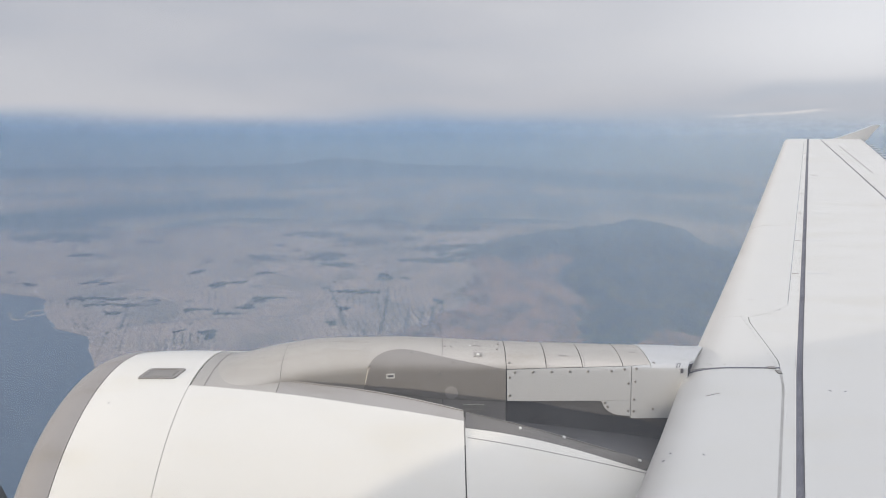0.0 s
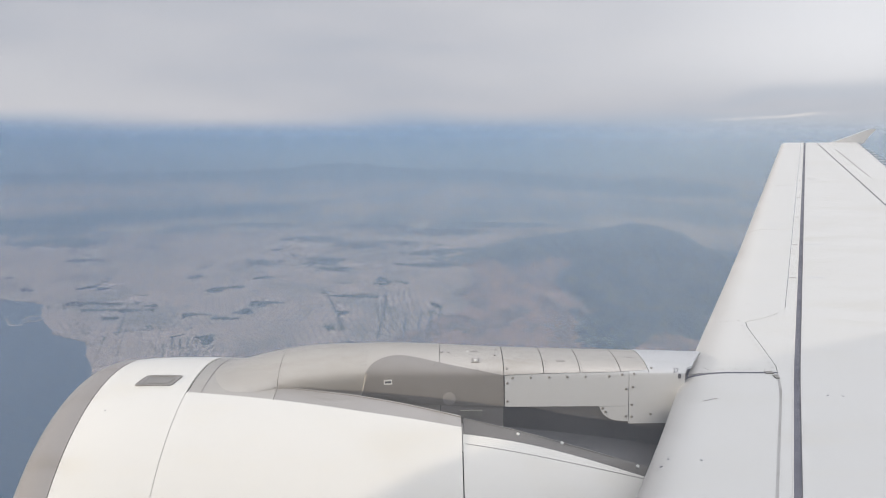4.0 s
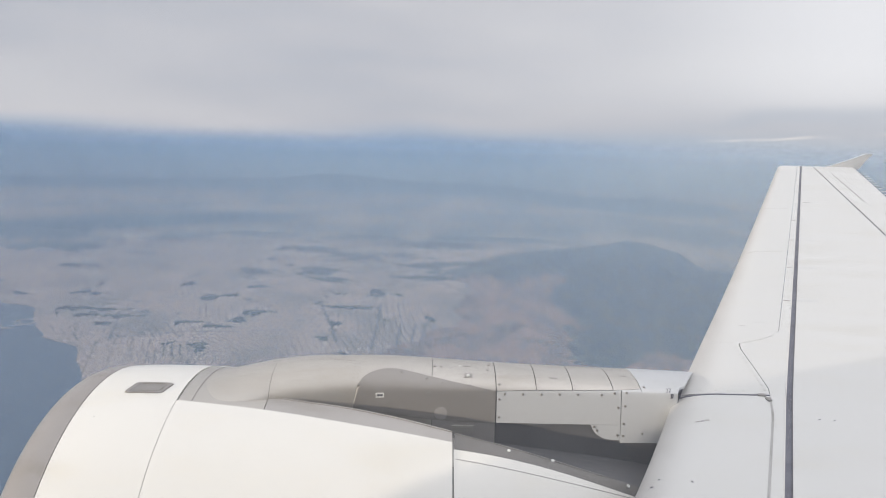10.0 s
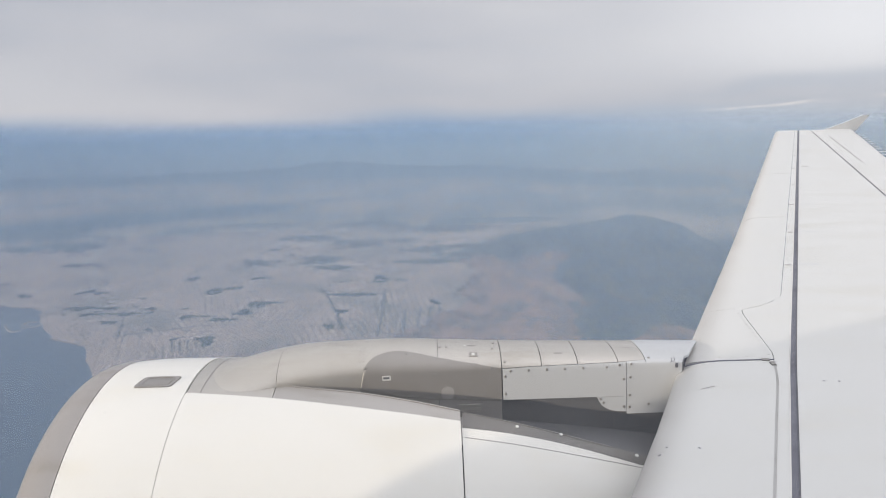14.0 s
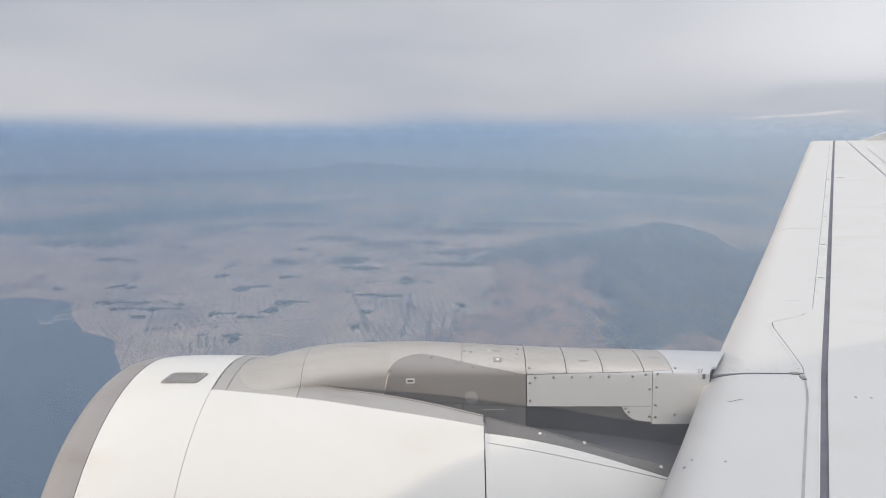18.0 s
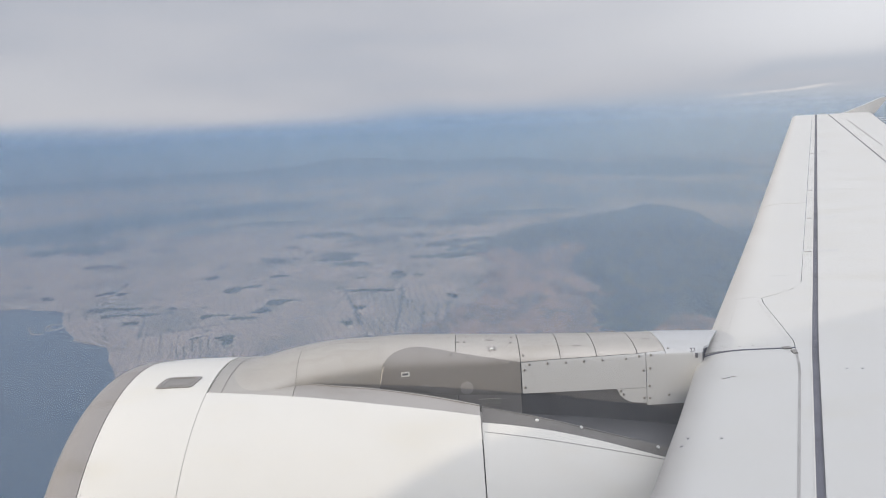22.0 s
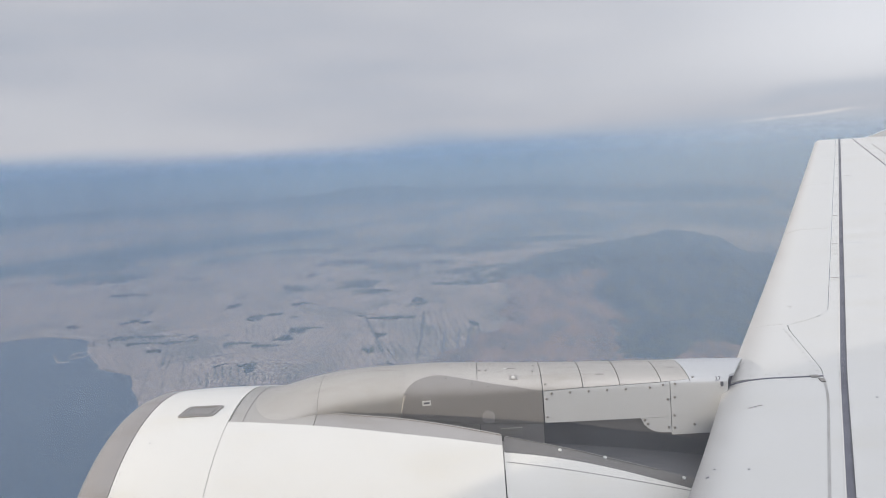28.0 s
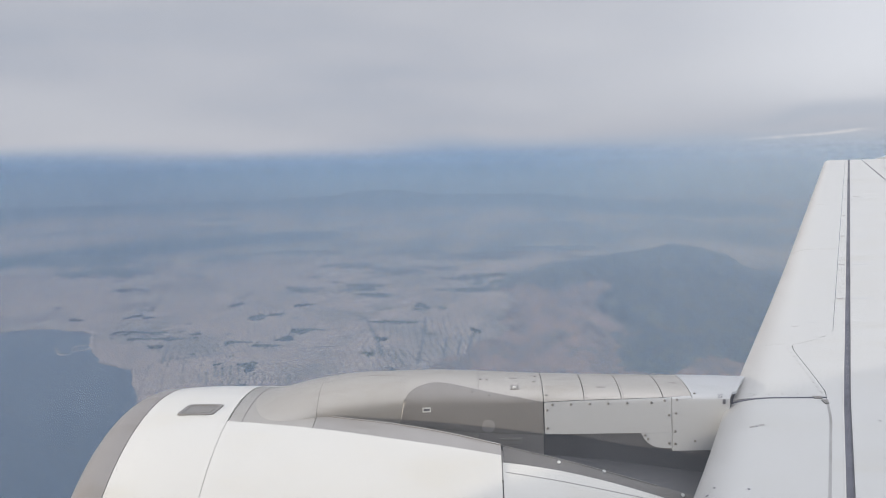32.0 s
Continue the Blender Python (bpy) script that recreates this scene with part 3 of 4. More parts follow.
def build_wing():
    cuts = [1.9, 5.595, 8.9, 11.3, 13.4, TIP_Y]
    for a, b in zip(cuts, cuts[1:]):
        nose_piece("slat", a + 0.005, b - 0.005, 40 if a > 5 and b < 9 else 14)
    wing_piece("slat_seal_strip", 1.9, TIP_Y, 120, lambda y: slat_back(y) + 0.002, lambda y: gap_x(y) - 0.006, 6, WING, -0.001)
    wing_piece("slat_end_seal", 5.584, 5.594, 3, lambda y: le_x(y) + 0.004, lambda y: slat_back(y), 30, SEAL, 0.003, 0.03, label="dark gap at the end of the slat")
    wing_piece("wing_root_seal", 5.598, 5.80, 8, lambda y: le_x(y) + 0.006, lambda y: le_x(y) + 0.019, 3, SEAL, 0.003, 0.03, label="dark rubber seal where the wing meets the pylon")
    wing_piece("dark_seam", 1.9, TIP_Y, 40, lambda y: gap_x(y) - 0.005, lambda y: gap_x(y) + 0.034, 3, SEAL, -0.012, label="dark grey recessed seam behind the slats")
    # white strip painted in for the highlight on the seam's front edge
    wing_piece("seam_lip", 1.9, TIP_Y, 40, lambda y: gap_x(y) - 0.0058, lambda y: gap_x(y) - 0.0008, 2, WHITE, 0.002, 0.014, label="pale strip painted as the highlight along the seam")
    # dark strip painted in for the shade inside the seam's rear edge
    wing_piece("seam_edge_strip", 1.9, TIP_Y, 40, lambda y: gap_x(y) + 0.0275, lambda y: gap_x(y) + 0.0335, 2, INK, -0.007, 0.01)
    wing_piece("slat_joint", 1.9, 5.57, 40, lambda y: slat_back(y) - 0.007, lambda y: slat_back(y) + 0.006, 2, JOINT, 0.0012, 0.004, label="soft grey sealant line behind the slat")
    wing_piece("wing_skin", 1.9, TIP_Y, 60, lambda y: gap_x(y) + 0.034, lambda y: hinge_x(y) - 0.008, 14, WING, 0.0, 0.2)
    wing_piece("hinge_seal", 1.9, TIP_Y - 0.35, 40, lambda y: hinge_x(y) - 0.010, lambda y: hinge_x(y) + 0.018, 3, SEAL, -0.006, label="dark hinge line of the rear flaps")
    wing_piece("rear_flap_skin", 1.9, TIP_Y, 60, lambda y: hinge_x(y) + 0.016, te_x, 8, WING, 0.0, 0.03)
    wing_piece("flap_joint", 12.0, 14.9, 12, lambda y: 5.62 + 0.3425 * (y - 12.06) - 0.008, lambda y: 5.62 + 0.3425 * (y - 12.06) + 0.008, 2, TAUPE, 0.002, 0.004)
    for i in range(14):
        y = 11.3 + 0.29 * i
        x = te_x(y)
        z = wing_up(x, y)
        bm = bmesh.new()
        bmesh.ops.create_cone(bm, cap_ends=True, segments=8, radius1=0.012, radius2=0.004, depth=0.13, matrix=Matrix.Translation((x + 0.05, y, z - 0.012)) @ Matrix.Rotation(radians(90), 4, "Y"))
        me = bpy.data.meshes.new("static_wick")
        bm.to_mesh(me)
        bm.free()
        me.materials.append(PANEL)
        new("static_wick", me).parent = wing
    plate = [(6.75, -0.20), (7.15, -0.10), (7.45, 0.0), (7.72, 0.10), (7.85, 0.10), (7.78, 0.03), (7.70, -0.06), (7.62, -0.16), (7.52, -0.24), (7.0, -0.24)]
    v = [(x, TIP_Y + 0.0, z) for x, z in plate] + [(x, TIP_Y + 0.05, z) for x, z in plate]
    n = len(plate)
    mesh_object("wingtip_fence", v, [tuple(range(n)), tuple(range(2 * n - 1, n - 1, -1))] + [(i, n + i, n + (i + 1) % n, (i + 1) % n) for i in range(n)], PANEL, wing, False)


build_wing()

# ---- fuselage with the cabin window ----
FZ, FR = -0.35, 1.90


def hull(z, r=FR):
    return math.sqrt(max(0.0, r * r - (z - FZ) ** 2))


def window_outline(n=64, grow=0.0):
    """The rounded opening in x and z."""
    out = []
    for i in range(n):
        a = 2 * math.pi * i / n
        c, s = math.cos(a), math.sin(a)
        e = 2 / 3.2
        out.append((WIN[0] + (WIN[2] + grow) * math.copysign(abs(c) ** e, c), WIN[1] + (WIN[3] + grow) * math.copysign(abs(s) ** e, s)))
    return out


WIN = (0.009, 0.03, 0.1485, 0.18)  # centre x, z; half width, half height


def build_fuselage():
    body = tagged(new("fuselage"), "white airliner fuselage wall with rounded cabin window", "fuselage", kind="structure")
    verts, faces = [], []
    # the tube, open where the window panel sits
    angs = [radians(a) for a in spread(0, 360, 73)]
    a_lo, a_hi = math.asin((-0.30 - FZ) / FR), math.asin((0.36 - FZ) / FR)
    arc = spread(a_hi, a_lo + 2 * math.pi, 60)
    # the unseen nose is shortened so its shadow edge falls across the cowl
    stations = [(-8.94, 0.12), (-8.8, 0.5), (-8.38, 1.0), (-7.68, 1.5), (-6.84, 1.82), (-6.0, FR), (-5, FR), (14, FR)]
    def tube(radius_off, mat, nm):
        rows = [[(x, (r + radius_off) * math.cos(a), FZ + (r + radius_off) * math.sin(a) - (0.5 * (1 - r / FR))) for a in arc] for x, r in stations]
        rows2 = [[(x, (r + radius_off - 0.01) * math.cos(a), FZ + (r + radius_off - 0.01) * math.sin(a) - (0.5 * (1 - r / FR))) for a in arc] for x, r in stations]
        shell(nm, rows, rows2, mat, body)
        lo, hi = -0.30, 0.36
        for x0, x1 in ((-5, -0.3), (0.3, 14)):
            zs = spread(lo, hi, 9)
            shell(nm + "_belt", [[(x, hull(z, FR + radius_off), z) for z in zs] for x in (x0, x1)], [[(x, hull(z, FR + radius_off) - 0.01, z) for z in zs] for x in (x0, x1)], mat, body)
        # the panel round the opening
        n = 64
        inner = window_outline(n)
        rings = []
        for f in spread(0, 1, 5):
            ring = []
            for i, (x, z) in enumerate(inner):
                c, s = math.cos(2 * math.pi * i / n), math.sin(2 * math.pi * i / n)
                m = max(abs(c), abs(s))
                ox, oz = 0.3 * c / m, 0.03 + 0.33 * s / m
                px, pz = x + (ox - x) * f, z + (oz - z) * f
                ring.append((px, hull(pz, FR + radius_off), pz))
            rings.append(ring + ring[:1])
        shell(nm + "_window_panel", rings, [[(x, y - 0.01, z) for x, y, z in r] for r in rings], mat, body)
    tube(0.0, WHITE, "outer_skin")
    tube(-0.08, LINING, "cabin_lining")
    out = window_outline(64)
    ring = out + out[:1]
    shell("window_reveal", [[(x, y, z) for x, z in ring] for y in (1.775, 1.898)], [[(x * 1.03, y, z * 1.03) for x, z in ring] for y in (1.775, 1.898)], RUBBER, body)
    window = tagged(new("window_1"), "scratched hazy cabin window pane", "window", kind="structure")
    window.matrix_world = body.matrix_world = ATTITUDE
    edge = window_outline(64, -0.001)
    k = len(edge)
    v = [(x, 1.845, z) for x, z in edge] + [(x, 1.850, z) for x, z in edge]
    mesh_object("pane", v, [tuple(range(k)), tuple(range(2 * k - 1, k - 1, -1))] + [(i, (i + 1) % k, k + (i + 1) % k, k + i) for i in range(k)], PANE, window, False)


build_fuselage()

# ---- the land below ----
SEA_Z = -99.9
COAST = [(-2600, 900), (-1500, 640), (-900, 470), (-600, 430), (-440, 420), (-376, 438), (-332, 446), (-310, 462), (-297, 474), (-276, 476), (-247, 462), (-232, 440), (-222, 416), (-203, 390), (-183, 374), (-170, 356), (-147, 313), (-112, 262), (-70, 207), (-20, 150), (60, 90), (180, 20), (420, -120), (1200, -500), (2600, -1200)]


def coast_line():
    pts = []
    for (xa, ya), (xb, yb) in zip(COAST, COAST[1:]):
        n = max(1, int(math.hypot(xb - xa, yb - ya) / 6))
        pts += [(xa + (xb - xa) * i / n, ya + (yb - ya) * i / n) for i in range(n)]
    pts.append(COAST[-1])
    out = []
    for x, y in pts:
        w = noise.noise_vector((x * 0.03, y * 0.03, 0)) * 5 + noise.noise_vector((x * 0.11, y * 0.11, 4)) * 2.2
        out.append((x + w.x, y + w.y))
    return out


SHORE = coast_line()


def in_sea(px, py):
    """Whether points lie on the sea's side of the shore."""
    poly = np.array(SHORE + [(2600, -4800), (-4800, -4800), (-4800, 900)])
    inside = np.zeros(len(px), bool)
    for (xa, ya), (xb, yb) in zip(poly, np.roll(poly, -1, 0)):
        if ya == yb:
            continue
        cross = ((ya > py) != (yb > py)) & (px < (xb - xa) * (py - ya) / (yb - ya) + xa)
        inside ^= cross
    return inside


def bump_at(x, y, cx, cy, rx, ry):
    return math.exp(-(((x - cx) / rx) ** 2 + ((y - cy) / ry) ** 2))


# crest lines as azimuth in degrees, distance and height
MOUNTAIN = [(0.2, 636, 0), (2.3, 655, 4), (4.0, 670, 9.8), (6.1, 685, 13.7), (8.2, 695, 17.1), (9.9, 705, 20.3), (11.5, 712, 22.6), (12.7, 718, 25.6), (13.1, 719, 27.2), (13.5, 720, 29.0), (14.0, 718, 27.4), (14.7, 716, 26.1), (16.3, 708, 22.2), (17.8, 700, 17.2), (19.3, 690, 8), (20.8, 680, 0)]
LONG_RIDGE = [(-50, 900, 2), (-31.1, 1000, 4.6), (-27.7, 1030, 7.9), (-24.2, 1060, 9.7), (-20.5, 1090, 9.4), (-17.4, 1120, 10.5), (-13.9, 1150, 8.7), (-10.2, 1165, 1.5), (-8.5, 1170, 0)]
FAR_RIDGE = [(-60, 2300, 16), (-31, 2300, 13.7), (-25.7, 2300, 13.7), (-20.3, 2300, 13.3), (-14.5, 2300, 17.3), (-10.9, 2300, 25), (-9.6, 2300, 36), (-8, 2300, 42), (-5.9, 2300, 34), (-3.4, 2300, 24), (0, 2280, 20.5), (4.1, 2250, 21), (8.3, 1950, 16.6), (12.3, 1850, 13.4), (14.3, 1830, 16.6), (15.5, 1820, 24), (17, 1800, 12.3), (20.7, 1750, 2), (30, 1750, 2), (60, 1750, 6)]
# dark hills and parks in the plain: centre, half sizes and height
WOOD_HILLS = [(-104, 640, 17, 19, 4), (-90, 597, 14, 10, 2), (-82, 728, 26, 20, 4), (-137, 785, 26, 22, 4), (-156, 630, 23, 17, 2), (-60, 756, 34, 18, 3), (-16, 686, 32, 12, 2), (-6, 622, 26, 11, 2), (32, 652, 38, 26, 4), (22, 700, 34, 16, 3), (-372, 748, 46, 36, 5), (-425, 820, 60, 40, 6), (-287, 721, 15, 10, 1), (-306, 634, 16, 9, 1), (-217, 464, 16, 6, 0.5), (-199, 446, 24, 5, 0.5), (-142, 436, 12, 5, 0.5), (-124, 427, 9, 4, 0.4), (-50, 492, 16, 5, 0.5), (-146, 519, 9, 5, 0.4), (-110, 470, 8, 4, 0.3), (-30, 540, 10, 5, 0.5), (-10, 850, 60, 30, 4), (-90, 905, 44, 26, 4), (60, 930, 70, 30, 4), (-230, 915, 50, 24, 3), (-480, 640, 26, 12, 1)]


def crest(az, d, line, front, back):
    """Share of the full height, and that height, below a crest line."""
    centre = float(np.interp(az, [p[0] for p in line], [p[1] for p in line]))
    height = float(np.interp(az, [p[0] for p in line], [p[2] for p in line], left=0, right=0))
    u = (centre - d) / front if d < centre else (d - centre) / back
    return max(0.0, 1 - u), height


def land_height(x, y):
    p = Vector((x, y, 0))
    d = math.hypot(x, y)
    far = min(1.0, max(0.0, (d - 250) / 250))
    az = math.degrees(math.atan2(x, y))
    h = 0.0
    if -3 < az < 24 and d < 900:
        warp = noise.noise_vector(p * 0.02) * 7
        front = lerp_table(az, [(-2, 60), (0, 70), (3, 170), (7, 240), (13, 300), (18, 290), (23, 220)])
        u, top = crest(az, d + 0.4 * warp.y, MOUNTAIN, front, 150)
        if u > 0:
            spur = noise.ridged_multi_fractal(Vector(((x + warp.x) * 0.030, y * 0.008, 3.1)), 0.9, 2.1, 5, 1.0, 2.0) - 1.0
            gully = noise.fractal(Vector((x * 0.07, y * 0.03, 1.7)), 1.0, 2.0, 4)
            h += top * (0.75 * u**1.35 + 0.25 * u**3) + min(1.0, top / 12) * (10.0 * spur + 3.6 * gully) * u * math.sqrt(max(0.0, 1.0 - u)) * 1.6
            h += 0.7 * gully * min(1.0, top / 10) * u
        h += 3.0 * bump_at(x, y, 52, 478, 22, 34)
    if d > 780:
        rough = noise.fractal(p * 0.011, 1.0, 2.0, 6)
        u, top = crest(az, d + 10 * noise.noise(p * 0.02), LONG_RIDGE, 120, 160)
        h += top * u**1.1 + 1.6 * rough * math.sqrt(u * (1.02 - u)) * min(1.0, top / 6)
        u, top = crest(az, d, FAR_RIDGE, 380, 300)
        h += top * u * (1 + 0.05 * rough) + 5 * rough * math.sqrt(u * (1.02 - u))
    for cx, cy, rx, ry, top in WOOD_HILLS:
        if abs(x - cx) < 2 * rx and abs(y - cy) < 2 * ry:
            h += 0.5 * top * bump_at(x, y, cx, cy, rx * 0.8, ry * 0.8)
    return max(0.0, h) * far


def ease(x, a, b):
    u = min(1.0, max(0.0, (x - a) / (b - a)))
    return u * u * (3 - 2 * u)


def town_edge(y):
    """The town's eastern border below the mountain."""
    return lerp_table(y, [(330, -34), (393, -24), (404, -13), (431, -4), (449, 11), (466, 14), (492, 8), (531, 13), (564, 21), (595, 14), (620, 4), (660, 50), (700, 70), (780, 120), (900, 180)])


def park(x, y):
    """Where small green spaces lie scattered through the town."""
    return noise.fractal(Vector((x * 0.055, y * 0.040, 9)), 1.0, 2.0, 4)


def cover(x, y, h):
    """Shares of town, woods and brown scrub at a place on land."""
    d, az = math.hypot(x, y), math.degrees(math.atan2(x, y))
    el = math.degrees(math.atan2(h - 99.75, d))
    rag = noise.fractal(Vector((x * 0.025, y * 0.012, 6.3)), 1.0, 2.0, 4)
    fine = noise.fractal(Vector((x * 0.11, y * 0.07, 2.2)), 1.0, 2.0, 3)
    wood = 0.0
    for cx, cy, rx, ry, top in WOOD_HILLS:
        if abs(x - cx) < 2 * rx and abs(y - cy) < 2 * ry:
            q = math.hypot((x - cx) / rx, (y - cy) / ry) + 0.5 * rag + 0.9 * fine
            wood = max(wood, ease(q, 1.1, 0.8))
    east = ease(x - town_edge(y) + 5 * rag + 4 * fine, -2.5, 2.5)
    wood = max(wood, ease(park(x, y), 0.50, 0.68) * (1 - east))
    town = (1 - east) * ease(d, 980, 760) if az > -42 else 0.0
    # thinner, greener quarters inland of the bay
    town *= 1 - 0.45 * math.exp(-(((x + 215) / 75) ** 2 + ((y - 670) / 60) ** 2)) * (1 + rag)
    brown = 0.0
    if east > 0 and az < 40 and d < 860:
        on_hill = ease(az, 24, 20) * ease(d, 780, 735)
        brown = east * (1 if d < 720 else on_hill)
        dark = max(ease(az + 3.0 * rag + 0.6 * min(0.0, el + 10), 7.2, 9.4) * ease(el + 0.5 * rag, -13.9 - ease(az, 15.5, 13.5), -13.3 - ease(az, 15.5, 13.5)), ease(el + 1.2 * rag + 0.05 * (az - 4), -8.9, -8.2))
        dark *= 1 - 0.45 * math.exp(-(((az - 10.5) / 2.5) ** 2 + ((el + 12.4) / 0.9) ** 2)) - 0.5 * math.exp(-(((az - 15) / 1.0) ** 2 + ((el + 6.8) / 0.4) ** 2))
        # bare spurs run down between the wooded gullies
        bare = noise.ridged_multi_fractal(Vector(((x + 9 * rag) * 0.075, y * 0.022, 8.1)), 0.9, 2.1, 4, 1.0, 2.0)
        dark *= 1 - 0.6 * ease(bare, 1.25, 1.75) * ease(el, -8.5, -10.5)
        wood = max(wood, dark * on_hill * east)
    if d > 860:
        wood = max(wood, ease(h, 1.2, 3.2))
    return town, wood, brown


def build_ground():
    az = sorted(set([round(-180 + 4 * i, 3) for i in range(91)] + [round(-40 + 0.2 * i, 3) for i in range(335)] + [27 + 0.5 * i for i in range(30)]))
    rad = [20.0]
    while rad[-1] < 4850:
        rad.append(rad[-1] * (1.0095 if 320 < rad[-1] < 1250 else 1.025 if 1250 <= rad[-1] < 2700 else 1.07))
    xs = np.array([[r * math.sin(radians(a)) for a in az] for r in rad])
    ys = np.array([[r * math.cos(radians(a)) for a in az] for r in rad])
    sea = in_sea(xs.ravel(), ys.ravel()).reshape(xs.shape)
    verts, shares = [(0, 0, -100.5)], [0.0, 0.0, 0.0, 1.0]
    for i in range(len(rad)):
        for j in range(len(az)):
            x, y = xs[i, j], ys[i, j]
            h = land_height(x, y) if y > 0 and not sea[i, j] else 0.0
            verts.append((x, y, -101.0 if sea[i, j] else -99.75 + h))
            shares += [*cover(x, y, h), 1.0] if y > 200 and not sea[i, j] else [0.0, 0.0, 0.0, 1.0]
    n = len(az)
    faces = [(0, 1 + j + 1, 1 + j) for j in range(n - 1)]
    for i in range(len(rad) - 1):
        for j in range(n - 1):
            a = 1 + i * n + j
            faces.append((a, a + 1, a + n + 1, a + n))
    land = mesh_object("ground", verts, faces, GROUND)
    land.data.color_attributes.new("cover", "FLOAT_COLOR", "POINT").data.foreach_set("color", shares)
    tagged(land, "hazy coastal plain with town, hills and mountains", "ground", kind="structure")
    ring = SHORE + [(2600, -4800), (-4800, -4800), (-4800, 900)]
    bm = bmesh.new()
    f = bm.faces.new([bm.verts.new((x, y, SEA_Z)) for x, y in ring])
    bmesh.ops.triangulate(bm, faces=[f])
    bmesh.ops.recalc_face_normals(bm, faces=bm.faces)
    me = bpy.data.meshes.new("sea")
    bm.to_mesh(me)
    bm.free()
    if me.polygons[0].normal.z < 0:
        me.flip_normals()
    me.materials.append(SEA)
    tagged(new("sea", me), "calm dark blue-grey sea in a bay", "sea", kind="structure")


build_ground()


def build_haze():
    """Mist between the camera and the land, as thin curved sheets far out, each standing for the air up to the next."""
    for (dist, thick, glow), (nxt, _, _) in zip(HAZE_SHEETS, HAZE_SHEETS[1:]):
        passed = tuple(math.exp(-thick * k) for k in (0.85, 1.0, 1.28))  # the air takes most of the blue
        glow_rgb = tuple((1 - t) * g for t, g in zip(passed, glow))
        base, full = (-140, -120) if dist < 150 else (-100.0, -100.0 * dist / nxt)
        n = 61
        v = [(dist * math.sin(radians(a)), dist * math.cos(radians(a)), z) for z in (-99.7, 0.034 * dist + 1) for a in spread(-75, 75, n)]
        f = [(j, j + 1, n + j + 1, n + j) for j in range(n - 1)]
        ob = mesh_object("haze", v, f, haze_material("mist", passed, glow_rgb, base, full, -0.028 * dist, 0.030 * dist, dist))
        tagged(ob, "thin pale blue haze hanging over the land", "haze", kind="structure")


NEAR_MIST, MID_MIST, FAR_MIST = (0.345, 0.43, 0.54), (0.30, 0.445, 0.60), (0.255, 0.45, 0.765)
# distance, thickness and painted colour of the scattered light
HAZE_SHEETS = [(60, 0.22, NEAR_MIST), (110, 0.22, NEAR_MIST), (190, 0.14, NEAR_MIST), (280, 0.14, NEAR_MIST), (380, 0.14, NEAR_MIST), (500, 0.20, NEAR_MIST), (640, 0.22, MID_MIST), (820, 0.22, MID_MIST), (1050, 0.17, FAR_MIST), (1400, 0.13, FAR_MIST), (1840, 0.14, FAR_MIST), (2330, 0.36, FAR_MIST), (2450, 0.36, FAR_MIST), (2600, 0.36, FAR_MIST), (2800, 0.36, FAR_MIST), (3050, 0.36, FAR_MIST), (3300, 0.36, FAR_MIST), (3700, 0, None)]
build_haze()

# ---- town, woods, roads, harbour ----
AVENUES = [[(-54, 400), (-63, 438), (-80, 507)], [(-35, 385), (-36, 434), (-40, 510)], [(-22, 385), (-23, 447)], [(-15, 400), (-14, 448)], [(-10, 403), (-8, 452)], [(-5, 409), (-3, 451)], [(-170, 388), (-182, 425), (-194, 458)], [(-175, 392), (-139, 413), (-110, 416), (-79, 428)], [(-62, 486), (-52, 497), (-42, 492), (-36, 505)], [(-36, 394), (-23, 384)], [(-80, 507), (-130, 560), (-170, 640)]]


def near_avenue(px, py, reach):
    hit = np.zeros(len(px), bool)
    for line in AVENUES:
        for (xa, ya), (xb, yb) in zip(line, line[1:]):
            dx, dy = xb - xa, yb - ya
            t = np.clip(((px - xa) * dx + (py - ya) * dy) / (dx * dx + dy * dy), 0, 1)
            hit |= np.hypot(px - xa - t * dx, py - ya - t * dy) < reach
    return hit


